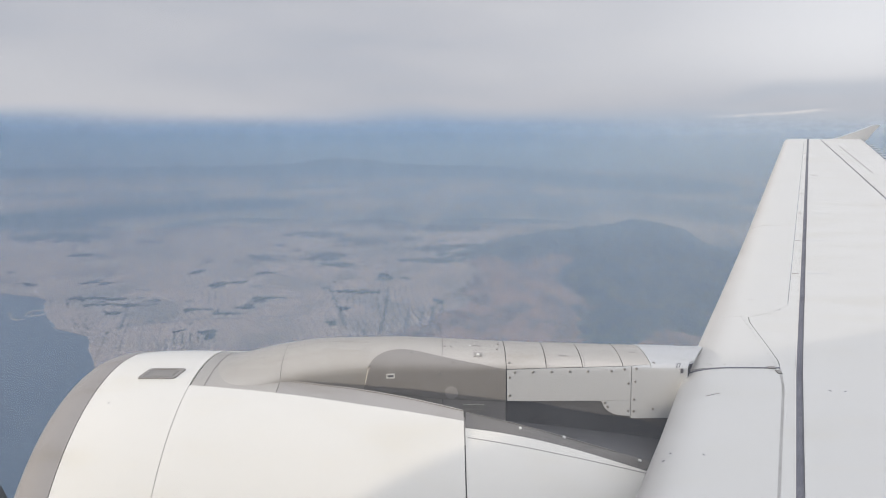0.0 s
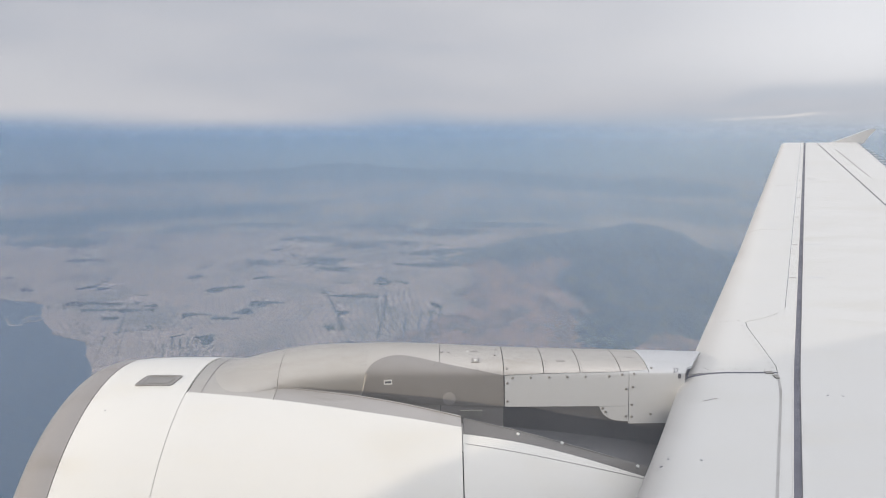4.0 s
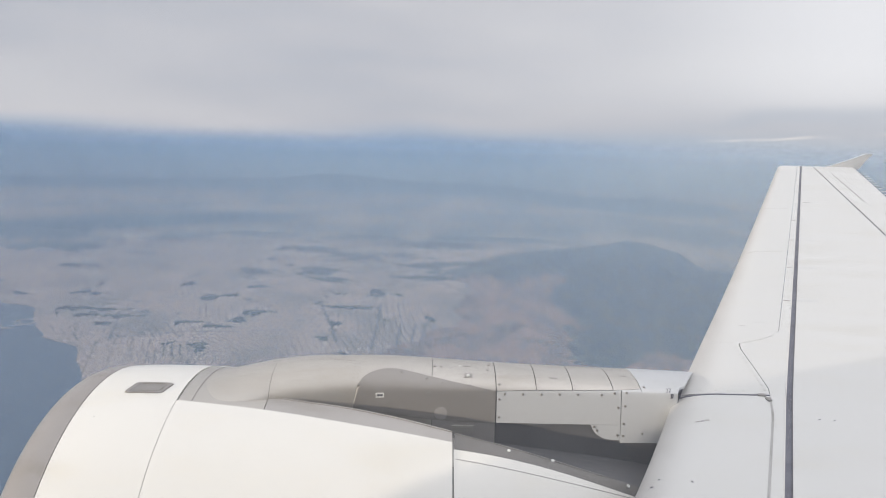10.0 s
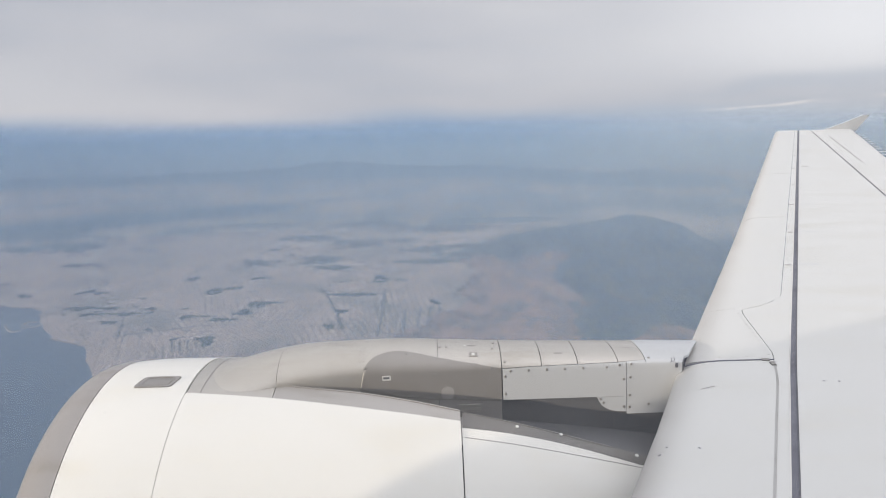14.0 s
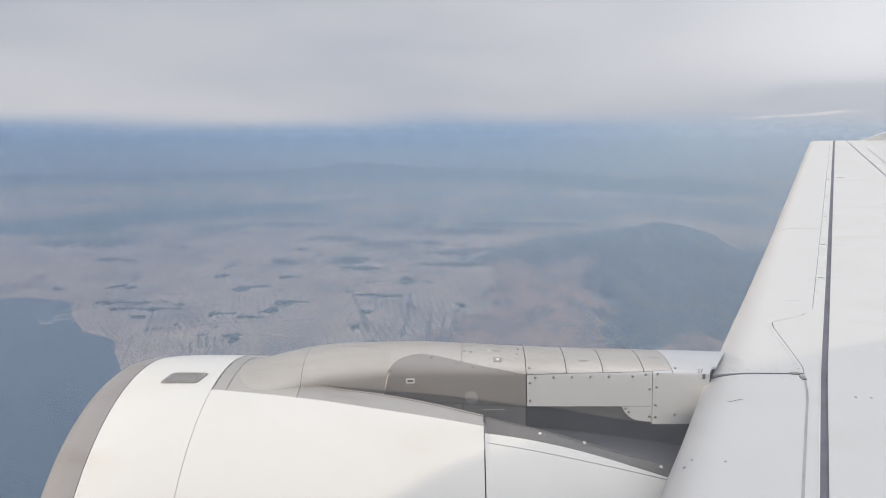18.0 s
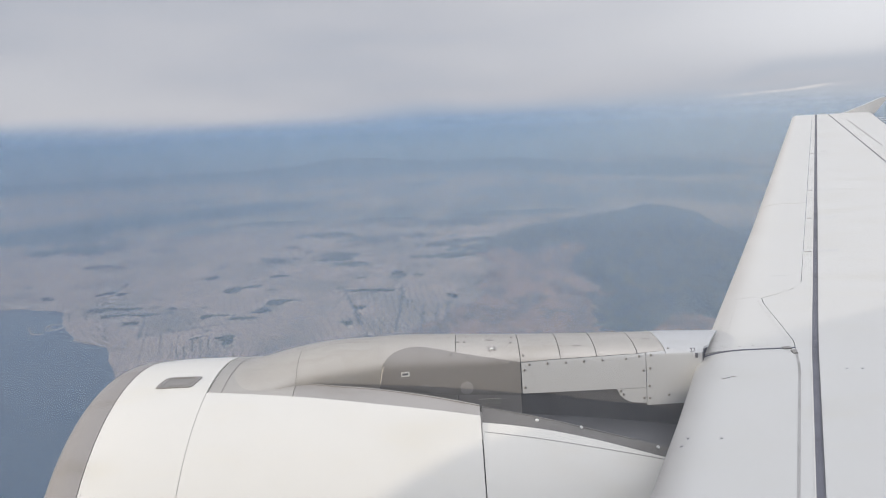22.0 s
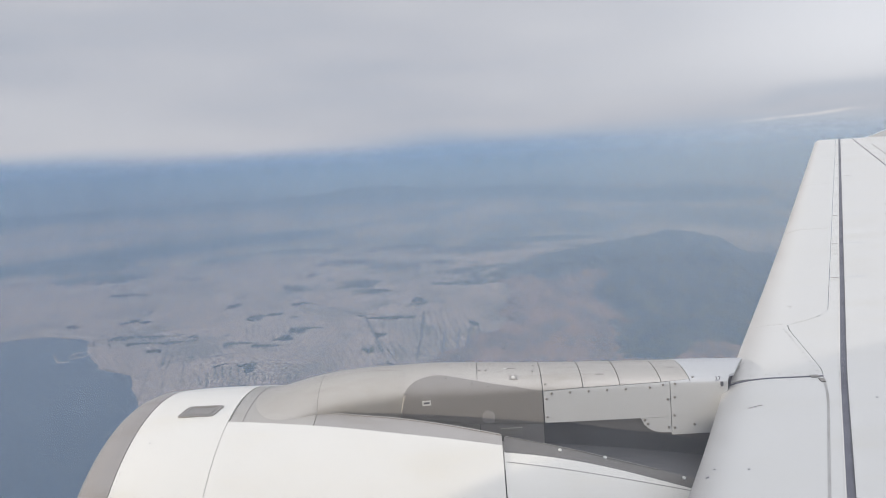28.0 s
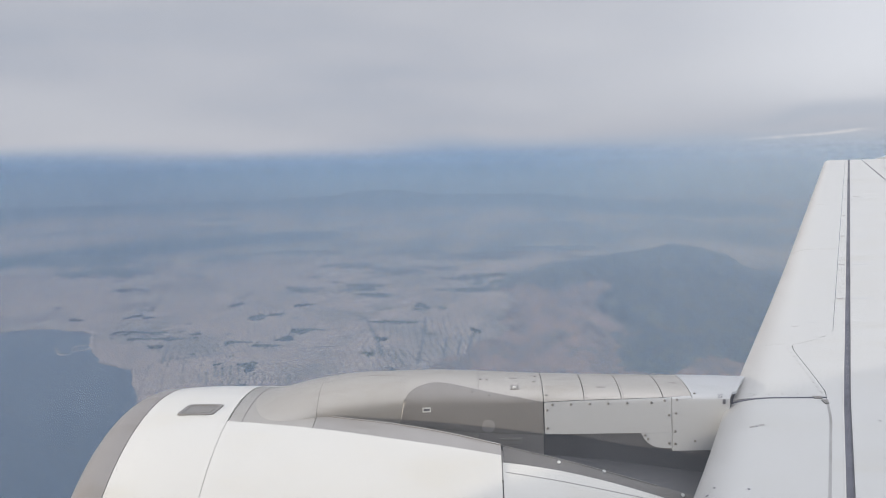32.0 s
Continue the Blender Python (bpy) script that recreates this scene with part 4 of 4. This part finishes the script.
def build_town():
    rng = np.random.default_rng(4)
    n = 640000
    dist = 330 + 560 * rng.random(n) ** 1.25
    az = np.radians(rng.uniform(-39, 6, n))
    px, py = dist * np.sin(az), dist * np.cos(az)
    centres = np.stack([rng.uniform(-520, 90, 170), rng.uniform(330, 900, 170)], 1)
    turns = np.radians(rng.normal(0, 32, 170))
    turns[(centres[:, 0] > -45) & (centres[:, 1] < 500)] *= 0.25
    owner = np.concatenate([np.argmin((a[:, None] - centres[:, 0]) ** 2 + (b[:, None] - centres[:, 1]) ** 2, 1) for a, b in zip(np.array_split(px, 40), np.array_split(py, 40))])
    c, s = np.cos(turns[owner]), np.sin(turns[owner])
    u, v = (px * c + py * s), (-px * s + py * c)
    # blocks three houses wide and eight long, with streets between
    pitch = 0.95
    iu, iv = np.floor(u / pitch).astype(int), np.floor(v / pitch).astype(int)
    keep = (iu % 4 > 0) & (iv % 9 > 0)
    key = owner.astype(np.int64) * 10**8 + (iu + 5000) * 10**4 + (iv + 5000)
    first = np.zeros(n, bool)
    first[np.unique(key, return_index=True)[1]] = True
    keep &= first
    # the newer quarters below the mountain are the most regular
    loose = np.where((px > -28) & (py < 480), 0.19, 0.30)
    u, v = (iu + 0.5) * pitch + rng.normal(0, 1, n) * loose, (iv + 0.5) * pitch + rng.normal(0, 1, n) * loose
    px, py = u * c - v * s, u * s + v * c
    keep &= ~in_sea(px, py) & ~in_sea(px + 3, py - 3) & ~near_avenue(px, py, 0.95)
    idx = np.nonzero(keep)[0]
    rng.shuffle(idx)
    idx = idx[:170000]
    low = np.array([land_height(px[i], py[i]) for i in idx])
    share = np.array([cover(px[i], py[i], h) for i, h in zip(idx, low)])
    chance = rng.random(len(idx))
    fits = (low < 2.5) & (share[:, 0] > 0.2 + 0.75 * chance) & (share[:, 1] < 0.4 * chance + 0.1)
    idx, low = idx[fits], low[fits]
    k = len(idx)
    w, d, h = rng.uniform(0.30, 0.50, k), rng.uniform(0.30, 0.50, k), rng.uniform(0.15, 0.55, k)
    gz = low - 99.8
    cc, ss = c[idx], s[idx]
    verts = np.zeros((k, 8, 3))
    for q, (a, b) in enumerate(((-1, -1), (1, -1), (1, 1), (-1, 1))):
        lx, ly = a * w, b * d
        for lv in (0, 1):
            verts[:, q + 4 * lv, 0] = px[idx] + lx * cc - ly * ss
            verts[:, q + 4 * lv, 1] = py[idx] + lx * ss + ly * cc
            verts[:, q + 4 * lv, 2] = gz + h * lv
    quads = np.array([(4, 5, 6, 7), (0, 1, 5, 4), (1, 2, 6, 5), (2, 3, 7, 6), (3, 0, 4, 7)])
    loops = (np.arange(k)[:, None, None] * 8 + quads[None]).reshape(-1)
    me = bpy.data.meshes.new("town_houses")
    me.vertices.add(k * 8)
    me.vertices.foreach_set("co", verts.reshape(-1))
    me.loops.add(k * 20)
    me.loops.foreach_set("vertex_index", loops)
    me.polygons.add(k * 5)
    me.polygons.foreach_set("loop_start", np.arange(0, k * 20, 4))
    me.update(calc_edges=True)
    me.validate()
    me.materials.append(HOUSES)
    tagged(new("town_houses", me), "dense pale flat-roofed town houses on the coastal plain", "houses", kind="stuff")


build_town()


def build_woods():
    """Low dark clumps of trees on the small hills, in the town and on the slopes."""
    rng = np.random.default_rng(8)
    spots = []
    for cx, cy, rx, ry, top in WOOD_HILLS:
        for _ in range(int(rx * ry * 1.6)):
            x, y = cx + rng.uniform(-1.2, 1.2) * rx, cy + rng.uniform(-1.2, 1.2) * ry
            if cover(x, y, land_height(x, y))[1] > rng.uniform(0.3, 0.8):
                spots.append((x, y, rng.uniform(0.7, 1.4)))
    tries = 0
    while len(spots) < 30000 and tries < 90000:
        tries += 1
        d, a = rng.uniform(335, 800), math.radians(rng.uniform(-38, 23))
        x, y = d * math.sin(a), d * math.cos(a)
        town, wood, brown = cover(x, y, land_height(x, y))
        if wood > 0.5 or brown > 0.5 and park(x, y) > 0.45:
            spots.append((x, y, rng.uniform(0.4, 0.9)))
    spots = np.array(spots)
    spots = spots[~in_sea(spots[:, 0], spots[:, 1])]
    verts, faces = [], []
    for x, y, r in spots:
        z, b, t = land_height(x, y) - 99.8, len(verts), rng.uniform(0, 1)
        for i in range(5):
            a = t + i * 1.2566
            q = r * rng.uniform(0.7, 1.15)
            verts.append((x + q * math.cos(a), y + q * math.sin(a), z + rng.uniform(-0.1, 0.3)))
        verts.append((x + rng.uniform(-0.3, 0.3), y, z + r * rng.uniform(0.5, 0.9)))
        faces += [(b + i, b + (i + 1) % 5, b + 5) for i in range(5)]
    ob = mesh_object("woodland", verts, faces, WOODS, None, False)
    tagged(ob, "dark green pine woods on low hills and slopes", "woods", kind="stuff")


build_woods()


def build_roads():
    for line in AVENUES:
        pts = []
        for (xa, ya), (xb, yb) in zip(line, line[1:]):
            pts += [(xa + (xb - xa) * i / 12, ya + (yb - ya) * i / 12) for i in range(12)]
        pts.append(line[-1])
        verts, faces = [], []
        for i, (x, y) in enumerate(pts):
            a, b = pts[max(0, i - 1)], pts[min(len(pts) - 1, i + 1)]
            l = math.hypot(b[0] - a[0], b[1] - a[1])
            nx, ny = -(b[1] - a[1]) / l * 0.4, (b[0] - a[0]) / l * 0.4
            z = land_height(x, y) - 99.75 + 0.25
            verts += [(x + nx, y + ny, z), (x - nx, y - ny, z), (x + nx, y + ny, z - 0.4), (x - nx, y - ny, z - 0.4)]
            if i:
                k = 4 * i
                faces += [(k - 4, k - 3, k + 1, k), (k - 4, k, k + 2, k - 2), (k - 3, k - 1, k + 3, k + 1)]
        tagged(mesh_object("road", verts, faces, ROAD, None, False), "dark straight avenue through the town", "road", kind="structure")


build_roads()


def ribbon_part(name, pts, half, z, height, material, parent, label=""):
    verts, faces = [], []
    for i, (x, y) in enumerate(pts):
        a, b = pts[max(0, i - 1)], pts[min(len(pts) - 1, i + 1)]
        l = math.hypot(b[0] - a[0], b[1] - a[1])
        nx, ny = -(b[1] - a[1]) / l * half, (b[0] - a[0]) / l * half
        verts += [(x + nx, y + ny, z + height), (x - nx, y - ny, z + height), (x + nx, y + ny, z), (x - nx, y - ny, z)]
        if i:
            k = 4 * i
            faces += [(k - 4, k - 3, k + 1, k), (k - 4, k, k + 2, k - 2), (k - 3, k - 1, k + 3, k + 1)]
    k = 4 * (len(pts) - 1)
    faces += [(0, 2, 3, 1), (k, k + 1, k + 3, k + 2)]
    return mesh_object(name, verts, faces, material, parent, False, label)


def build_harbour():
    marina = thing("harbour_breakwater", "pale concrete breakwater round a small harbour in the bay", "breakwater", aloft=False)
    def at(*spots):
        """Along the shore and out from it, from the mole's head."""
        return [(-238 + 0.86 * a - 0.5 * b, 409 + 0.5 * a + 0.86 * b) for a, b in spots]
    ribbon_part("outer_mole", at((-1, 18), (-0.6, 10), (0.2, 1), (1, -2), (3, -3.5), (6, -4)), 0.45, SEA_Z - 0.3, 0.9, CONCRETE, marina)
    ribbon_part("basin_wall", at((7, 2), (9.4, 1.6), (9.8, 12), (7.4, 12.5), (7, 4)), 0.4, SEA_Z - 0.3, 0.8, CONCRETE, marina)
    ribbon_part("jetty", at((9.6, 4), (13, 2.5), (16, 5), (18, 9)), 0.6, SEA_Z - 0.3, 0.8, CONCRETE, marina)
    ribbon_part("quay", at((8.5, 15), (11, 17), (15, 15)), 0.5, SEA_Z - 0.3, 0.9, CONCRETE, marina)


build_harbour()


def build_airfield():
    field = thing("airfield", "disused airfield with pale parallel runways near the coast", "airfield", aloft=False)
    for off, half, a, b in ((-8, 1.6, 235, 335), (4, 1.6, 240, 345)):
        ribbon_part("runway", [(-104 + off + 0.03 * (y - 290), y) for y in spread(a, b, 6)], half, -99.9, 0.45, CONCRETE, field)
    for y in (252, 270, 288, 306, 324):
        ribbon_part("taxiway", [(-112 + 0.03 * (y - 290), y), (-100 + 0.03 * (y - 290), y + 5)], 0.6, -99.9, 0.42, CONCRETE, field)
    ribbon_part("apron", [(-92, 318), (-84, 322), (-78, 330)], 5, -99.9, 0.42, CONCRETE, field)


build_airfield()

# ---- small parts on the engine, pylon and wing ----


def stud_mesh(name, radius, height, material, sides=10):
    bm = bmesh.new()
    rings = []
    for r, z in ((1.0, -0.5), (1.0, 0.6), (0.72, 1.0)):
        rings.append([bm.verts.new((r * radius * math.cos(2 * math.pi * i / sides), r * radius * math.sin(2 * math.pi * i / sides), z * height)) for i in range(sides)])
    for a, b in zip(rings, rings[1:]):
        for i in range(sides):
            bm.faces.new((a[i], a[(i + 1) % sides], b[(i + 1) % sides], b[i]))
    bm.faces.new(rings[-1])
    me = bpy.data.meshes.new(name)
    bm.to_mesh(me)
    bm.free()
    me.materials.append(material)
    return me


BOLT = stud_mesh("bolt", 0.0068, 0.003, STEEL)
PLUG = stud_mesh("plug", 0.0062, 0.0012, STRIP, 10)
RIVET = stud_mesh("rivet", 0.0034, 0.0012, STEEL, 8)
SMALL = stud_mesh("small_rivet", 0.0026, 0.0008, STEEL, 8)
BIG = stud_mesh("round_cap", 0.034, 0.002, STRIP, 24)
SHINY = stud_mesh("latch_pin", 0.0085, 0.004, PALE, 12)


def surface(fn, a, b):
    """Place and turn on a surface fn(a, b)."""
    p, pa, pb = Vector(fn(a, b)), Vector(fn(a + 0.004, b)), Vector(fn(a, b + 0.02))
    n = (pa - p).cross(pb - p).normalized()
    if n.z - n.y < 0:
        n = -n
    return p, n


def stick(name, me, fn, a, b, parent):
    p, n = surface(fn, a, b)
    ob = new(name, me)
    ob.parent = parent
    ob.matrix_local = Matrix.Translation(p + n * 0.0005) @ n.to_track_quat("Z", "Y").to_matrix().to_4x4()
    return ob


def nacelle_skin(x, deg):
    return around(x, smooth_table(x, NACELLE), deg)


def pylon_skin(x, s):
    return pylon_at(x, s, 0.006)


def on_wing(x, y):
    return skin(x, y, 0.0)


def bar(name, fn, a0, a1, b0, b1, material, parent, lift=0.0015, label=""):
    outer, inner = [], []
    for a in spread(a0, a1, 4):
        ro, ri = [], []
        for b in spread(b0, b1, 4):
            p, n = surface(fn, a, b)
            ro.append(tuple(p + n * lift))
            ri.append(tuple(p - n * 0.002))
        outer.append(ro)
        inner.append(ri)
    return shell(name, outer, inner, material, parent, label)


def named(parent, name):
    return [o for o in parent.children if o.name.split(".")[0] == name][0]


def joint(x):
    return smooth_table(x, [(0.03, 29.5), (0.28, 31.3), (0.44, 32.7), (0.6, 34.2), (0.85, 36.7), (1.7, 46.0)])


def engine_details():
    front, lip, rev = named(engine, "front_cowl"), named(engine, "inlet_lip"), named(engine, "reverser_cowl")
    on_lip = lambda a, b: around(a, 1.2222, b)
    for i in range(34):
        d = 14 + i * 2.0
        stick("rivet", SMALL, nacelle_skin, -1.782, d, front)
        stick("rivet", SMALL, on_lip, -1.818, d + 0.6, lip)
        if i % 2:
            stick("rivet", SMALL, on_lip, -1.832, d + 1.4, lip)
    # the ram-air vent
    def vent(u, v):
        x = -1.600 + 0.195 * u - 0.030 * v
        return nacelle_skin(x, 7.0 + 5.3 * v)
    frame_o, frame_i, n = [], [], 40
    def loop(k):
        out = []
        for i in range(n):
            a = 2 * math.pi * i / n
            c, s = math.cos(a), math.sin(a)
            out.append((0.5 + k * 0.5 * math.copysign(abs(c) ** 0.22, c), 0.5 + k * 0.5 * math.copysign(abs(s) ** 0.22, s)))
        return out + out[:1]
    rows, backs = [], []
    for k, lift in ((1.0, 0.001), (0.97, 0.006), (0.80, 0.006), (0.74, 0.001)):
        r, b = [], []
        for u, v in loop(k):
            p, nn = surface(vent, u, v)
            r.append(tuple(p + nn * lift))
            b.append(tuple(p - nn * 0.004))
        rows.append(r)
        backs.append(b)
    frame_ob = shell("air_vent_frame", rows, backs, TAUPE, front, "grey raised frame of the air vent")
    bar("air_vent_opening", vent, 0.14, 0.86, 0.16, 0.84, STEEL, front, 0.002, "dark recessed air vent opening")
    bar("air_vent_ramp", vent, 0.30, 0.84, 0.42, 0.80, TAUPE, front, 0.0035)
    bar("paint_mark", nacelle_skin, -1.698, -1.690, 21.3, 21.6, INK, front, 0.0008)
    strip = named(engine, "aft_cowl_edge_strip")
    for x, off in ((0.305, 2.7), (0.513, 3.0), (0.86, 2.6)):
        stick("latch_pin", SHINY, lambda a, b: around(a, smooth_table(a, NACELLE) - 0.010, b), x, aft_edge(x) - off, strip)
    aft = named(engine, "aft_cowl")
    cowl("panel_joint", 0.05, 1.6, 24, lambda x: joint(x), lambda x: joint(x) + 0.16, 2, STEEL, aft, -0.0068, 0.004)


engine_details()


def pylon_details():
    side, heat, rear, lobe = (named(pylon, k) for k in ("side_panel", "heat_panel", "rear_fairing", "side_panel_lobe"))
    mid, nose = named(pylon, "mid_fairing"), named(pylon, "nose_fairing")
    pylon_skin = lambda a, b: pylon_at(a, b, 0.004)
    for x in (0.303, 0.396, 0.49, 0.583, 0.677, 0.798):
        stick("bolt", BOLT, pylon_skin, x, -0.03, side)
    for x, s in ((0.864, 0.0), (0.276, -0.12), (0.276, -0.43), (0.885, -0.25)):
        stick("bolt", BOLT, pylon_skin, x, s, side)
    for x, s in ((0.78, -0.65), (0.885, -0.73), (0.765, -0.585)):
        stick("bolt", BOLT, pylon_skin, x, s, lobe)
    for x, s in ((0.92, -0.22), (0.915, -0.53), (0.915, -0.74), (1.013, -0.7), (0.925, 0.03)):
        stick("bolt", BOLT, pylon_skin, x, s, rear)
    stick("bolt", BOLT, pylon_skin, 1.022, 0.37, named(pylon, "rear_top_fairing"))
    for x, s in ((-0.447, 0.19), (-0.23, 0.50), (-0.015, 0.28), (-0.089, -0.03), (0.2, 0.07), (-0.099, 0.36)):
        stick("bolt", BOLT, lambda a, b: pylon_at(a, b, 0.0055), x, s, heat)
    panels = [o for o in pylon.children if o.name.startswith("top_fairing_panel")]
    for x, s in ((-0.058, 0.73), (-0.024, 0.73), (0.219, 0.72), (0.228, 0.95)):
        stick("rivet", BOLT, pylon_at, x, s, panels[0])
    bar("latch_plate", pylon_at, 0.092, 0.140, 0.44, 0.57, STRIP, panels[0], 0.003, "small dark recessed latch plate")
    bar("latch_hook", pylon_at, 0.098, 0.103, 0.46, 0.555, TAUPE, panels[0], 0.005)
    bar("latch_hook", pylon_at, 0.129, 0.134, 0.46, 0.555, TAUPE, panels[0], 0.005)
    stick("latch_pin", SHINY, lambda a, b: pylon_at(a, b, 0.004), 0.116, 0.50, panels[0])
    bar("paint_mark", pylon_at, 0.070, 0.082, 0.80, 0.84, PALE, panels[0], 0.0008)
    bar("warning_mark", pylon_at, 0.09, 0.132, 0.80, 0.84, TAUPE, panels[0], 0.0008)
    bar("panel_slot", pylon_at, 0.088, 0.13, 0.215, 0.235, INK, panels[0], 0.0008)
    bar("placard_text", pylon_at, 0.537, 0.583, 0.55, 0.60, TAUPE, panels[2], 0.0008)
    bar("placard_text", pylon_at, 0.92, 0.96, 0.84, 0.87, TAUPE, panels[4], 0.0008)
    stick("bolt", BOLT, pylon_at, 0.276, 0.28, panels[1])
    for x in (0.476, 0.662):
        for i in range(6):
            stick("rivet", RIVET, pylon_at, x, 0.2 + 0.13 * i, panels[2 if x < 0.6 else 3])
    stick("round_cap", BIG, lambda a, b: pylon_at(a, b, 0.005), -0.024, -0.37, heat)
    bar("placard", lambda a, b: pylon_at(a, b, 0.0055), -0.358, -0.315, -0.10, -0.015, PALE, heat, 0.001, "small pale placard")
    bar("placard_text", lambda a, b: pylon_at(a, b, 0.0068), -0.352, -0.321, -0.075, -0.04, INK, heat, 0.001)
    skirt = named(pylon, "side_skirt")
    flank = lambda a, b: pylon_at(a, b, 0.002)
    bar("perforated_bracket", flank, 0.033, 0.144, -0.72, -0.585, BROWN, skirt, 0.006, "small pale perforated bracket")
    for i in range(7):
        for j in (-0.69, -0.62):
            stick("rivet", RIVET, lambda a, b: pylon_at(a, b, 0.0085), 0.042 + 0.0155 * i, j, skirt)
    # rivet rows on the front fairing
    for i in range(9):
        for x in (-0.912, -0.884):
            stick("rivet", RIVET, pylon_at, x, -0.15 + 0.14 * i, nose if x < -0.9 else mid)
    for x, s in ((-1.042, 0.73), (-1.035, 0.52), (-1.033, 0.20), (-1.005, 0.73), (-0.968, 0.74), (-0.93, 0.77)):
        stick("bolt", RIVET, pylon_at, x, s, nose)
    for i in range(19):
        x = -0.868 + i * 0.0215
        stick("rivet", RIVET, pylon_at, x, 0.83 + 0.07 * math.sin(math.pi * i / 18), mid)
    for i in range(5):
        for j in range(2):
            stick("rivet", RIVET, pylon_at, -0.475 + 0.022 * j, 0.36 + 0.09 * i, mid)
    # zone number and block at the wing's root edge
    txt = bpy.data.curves.new("zone_number", "FONT")
    txt.body, txt.size, txt.extrude = "27", 0.030, 0.0005
    txt.materials.append(INK)
    ob = new("zone_number", txt)
    ob.parent = rear
    p, n = surface(lambda a, b: pylon_at(a, b, 0.005), 1.124, 0.12)
    ob.matrix_local = Matrix.Translation(p + n * 0.002) @ Matrix(((1, 0, 0, 0), (0, 0.35, -0.94, 0), (0, 0.94, 0.35, 0), (0, 0, 0, 1)))
    bar("marking_block", lambda a, b: pylon_at(a, b, 0.006), 1.150, 1.164, -0.07, 0.05, INK, rear, 0.001)


pylon_details()


def wing_details():
    slats = [o for o in wing.children if o.name.startswith("slat") and "seal" not in o.name]
    inner, panel = slats[0], slats[1]
    for i in range(9):
        y = 5.66 + i * 0.082
        for d in (0.055, 0.10):
            stick("rivet", RIVET, on_wing, le_x(y) + d, y, panel)
    for i in range(11):
        y = 5.66 + i * 0.064
        stick("bolt", PLUG, on_wing, slat_back(y) - 0.026, y, panel)
    for x in (1.34, 1.414, 1.482, 1.56):
        stick("bolt", PLUG, on_wing, x, 5.64, panel)
    for i in range(6):
        stick("bolt", PLUG, on_wing, 1.60 + 0.035 * i, 6.385, panel)
    bar("hinge_fitting", on_wing, 1.615, 1.655, 5.575, 5.60, STEEL, panel, 0.006)
    bar("hinge_fitting", on_wing, 1.640, 1.662, 5.515, 5.555, STEEL, inner, 0.006)
    for x, y, w in ((1.195, 5.268, 0.02), (1.222, 5.272, 0.012), (1.243, 5.28, 0.022), (0.998, 4.709, 0.009), (0.836, 4.72, 0.012), (0.880, 4.766, 0.008)):
        bar("paint_chip", on_wing, x, x + w, y, y + 0.012, INK if w < 0.013 else TAUPE, inner, 0.0006)
    bar("paint_chip", on_wing, 1.94, 1.975, 6.70, 6.712, TAUPE, panel, 0.0006)
    body = named(wing, "wing_skin")
    for x, y, w in ((1.803, 5.314, 0.012), (1.873, 5.306, 0.012)):
        bar("drain_mark", on_wing, x, x + w, y, y + 0.012, INK, body, 0.0006)
    bar("drain_mark", on_wing, 4.70, 4.78, 11.78, 11.84, TAUPE, body, 0.0008)
    for y, a, b in ((9.05, 0.10, 0.34), (11.42, 0.08, 0.28), (13.5, 0.06, 0.24), (9.2, 0.16, 0.24), (6.78, 0.30, 0.38)):
        bar("grime_streak", on_wing, le_x(y) + a, le_x(y) + b, y, y + 0.014, PANEL, slats[2 if y > 8.9 else 1], 0.0006)
    strip = named(wing, "slat_seal_strip")
    for y in (7.3, 8.29, 9.43, 10.51, 11.66, 12.8, 13.89, 14.9):
        bar("slat_track_mark", on_wing, gap_x(y) - 0.055, gap_x(y) - 0.012, y, y + 0.022, STRIP, strip, 0.002)
        bar("skin_joint", on_wing, gap_x(y) + 0.05, gap_x(y) + 0.20, y, y + 0.03, PANEL, body, 0.0005)


wing_details()
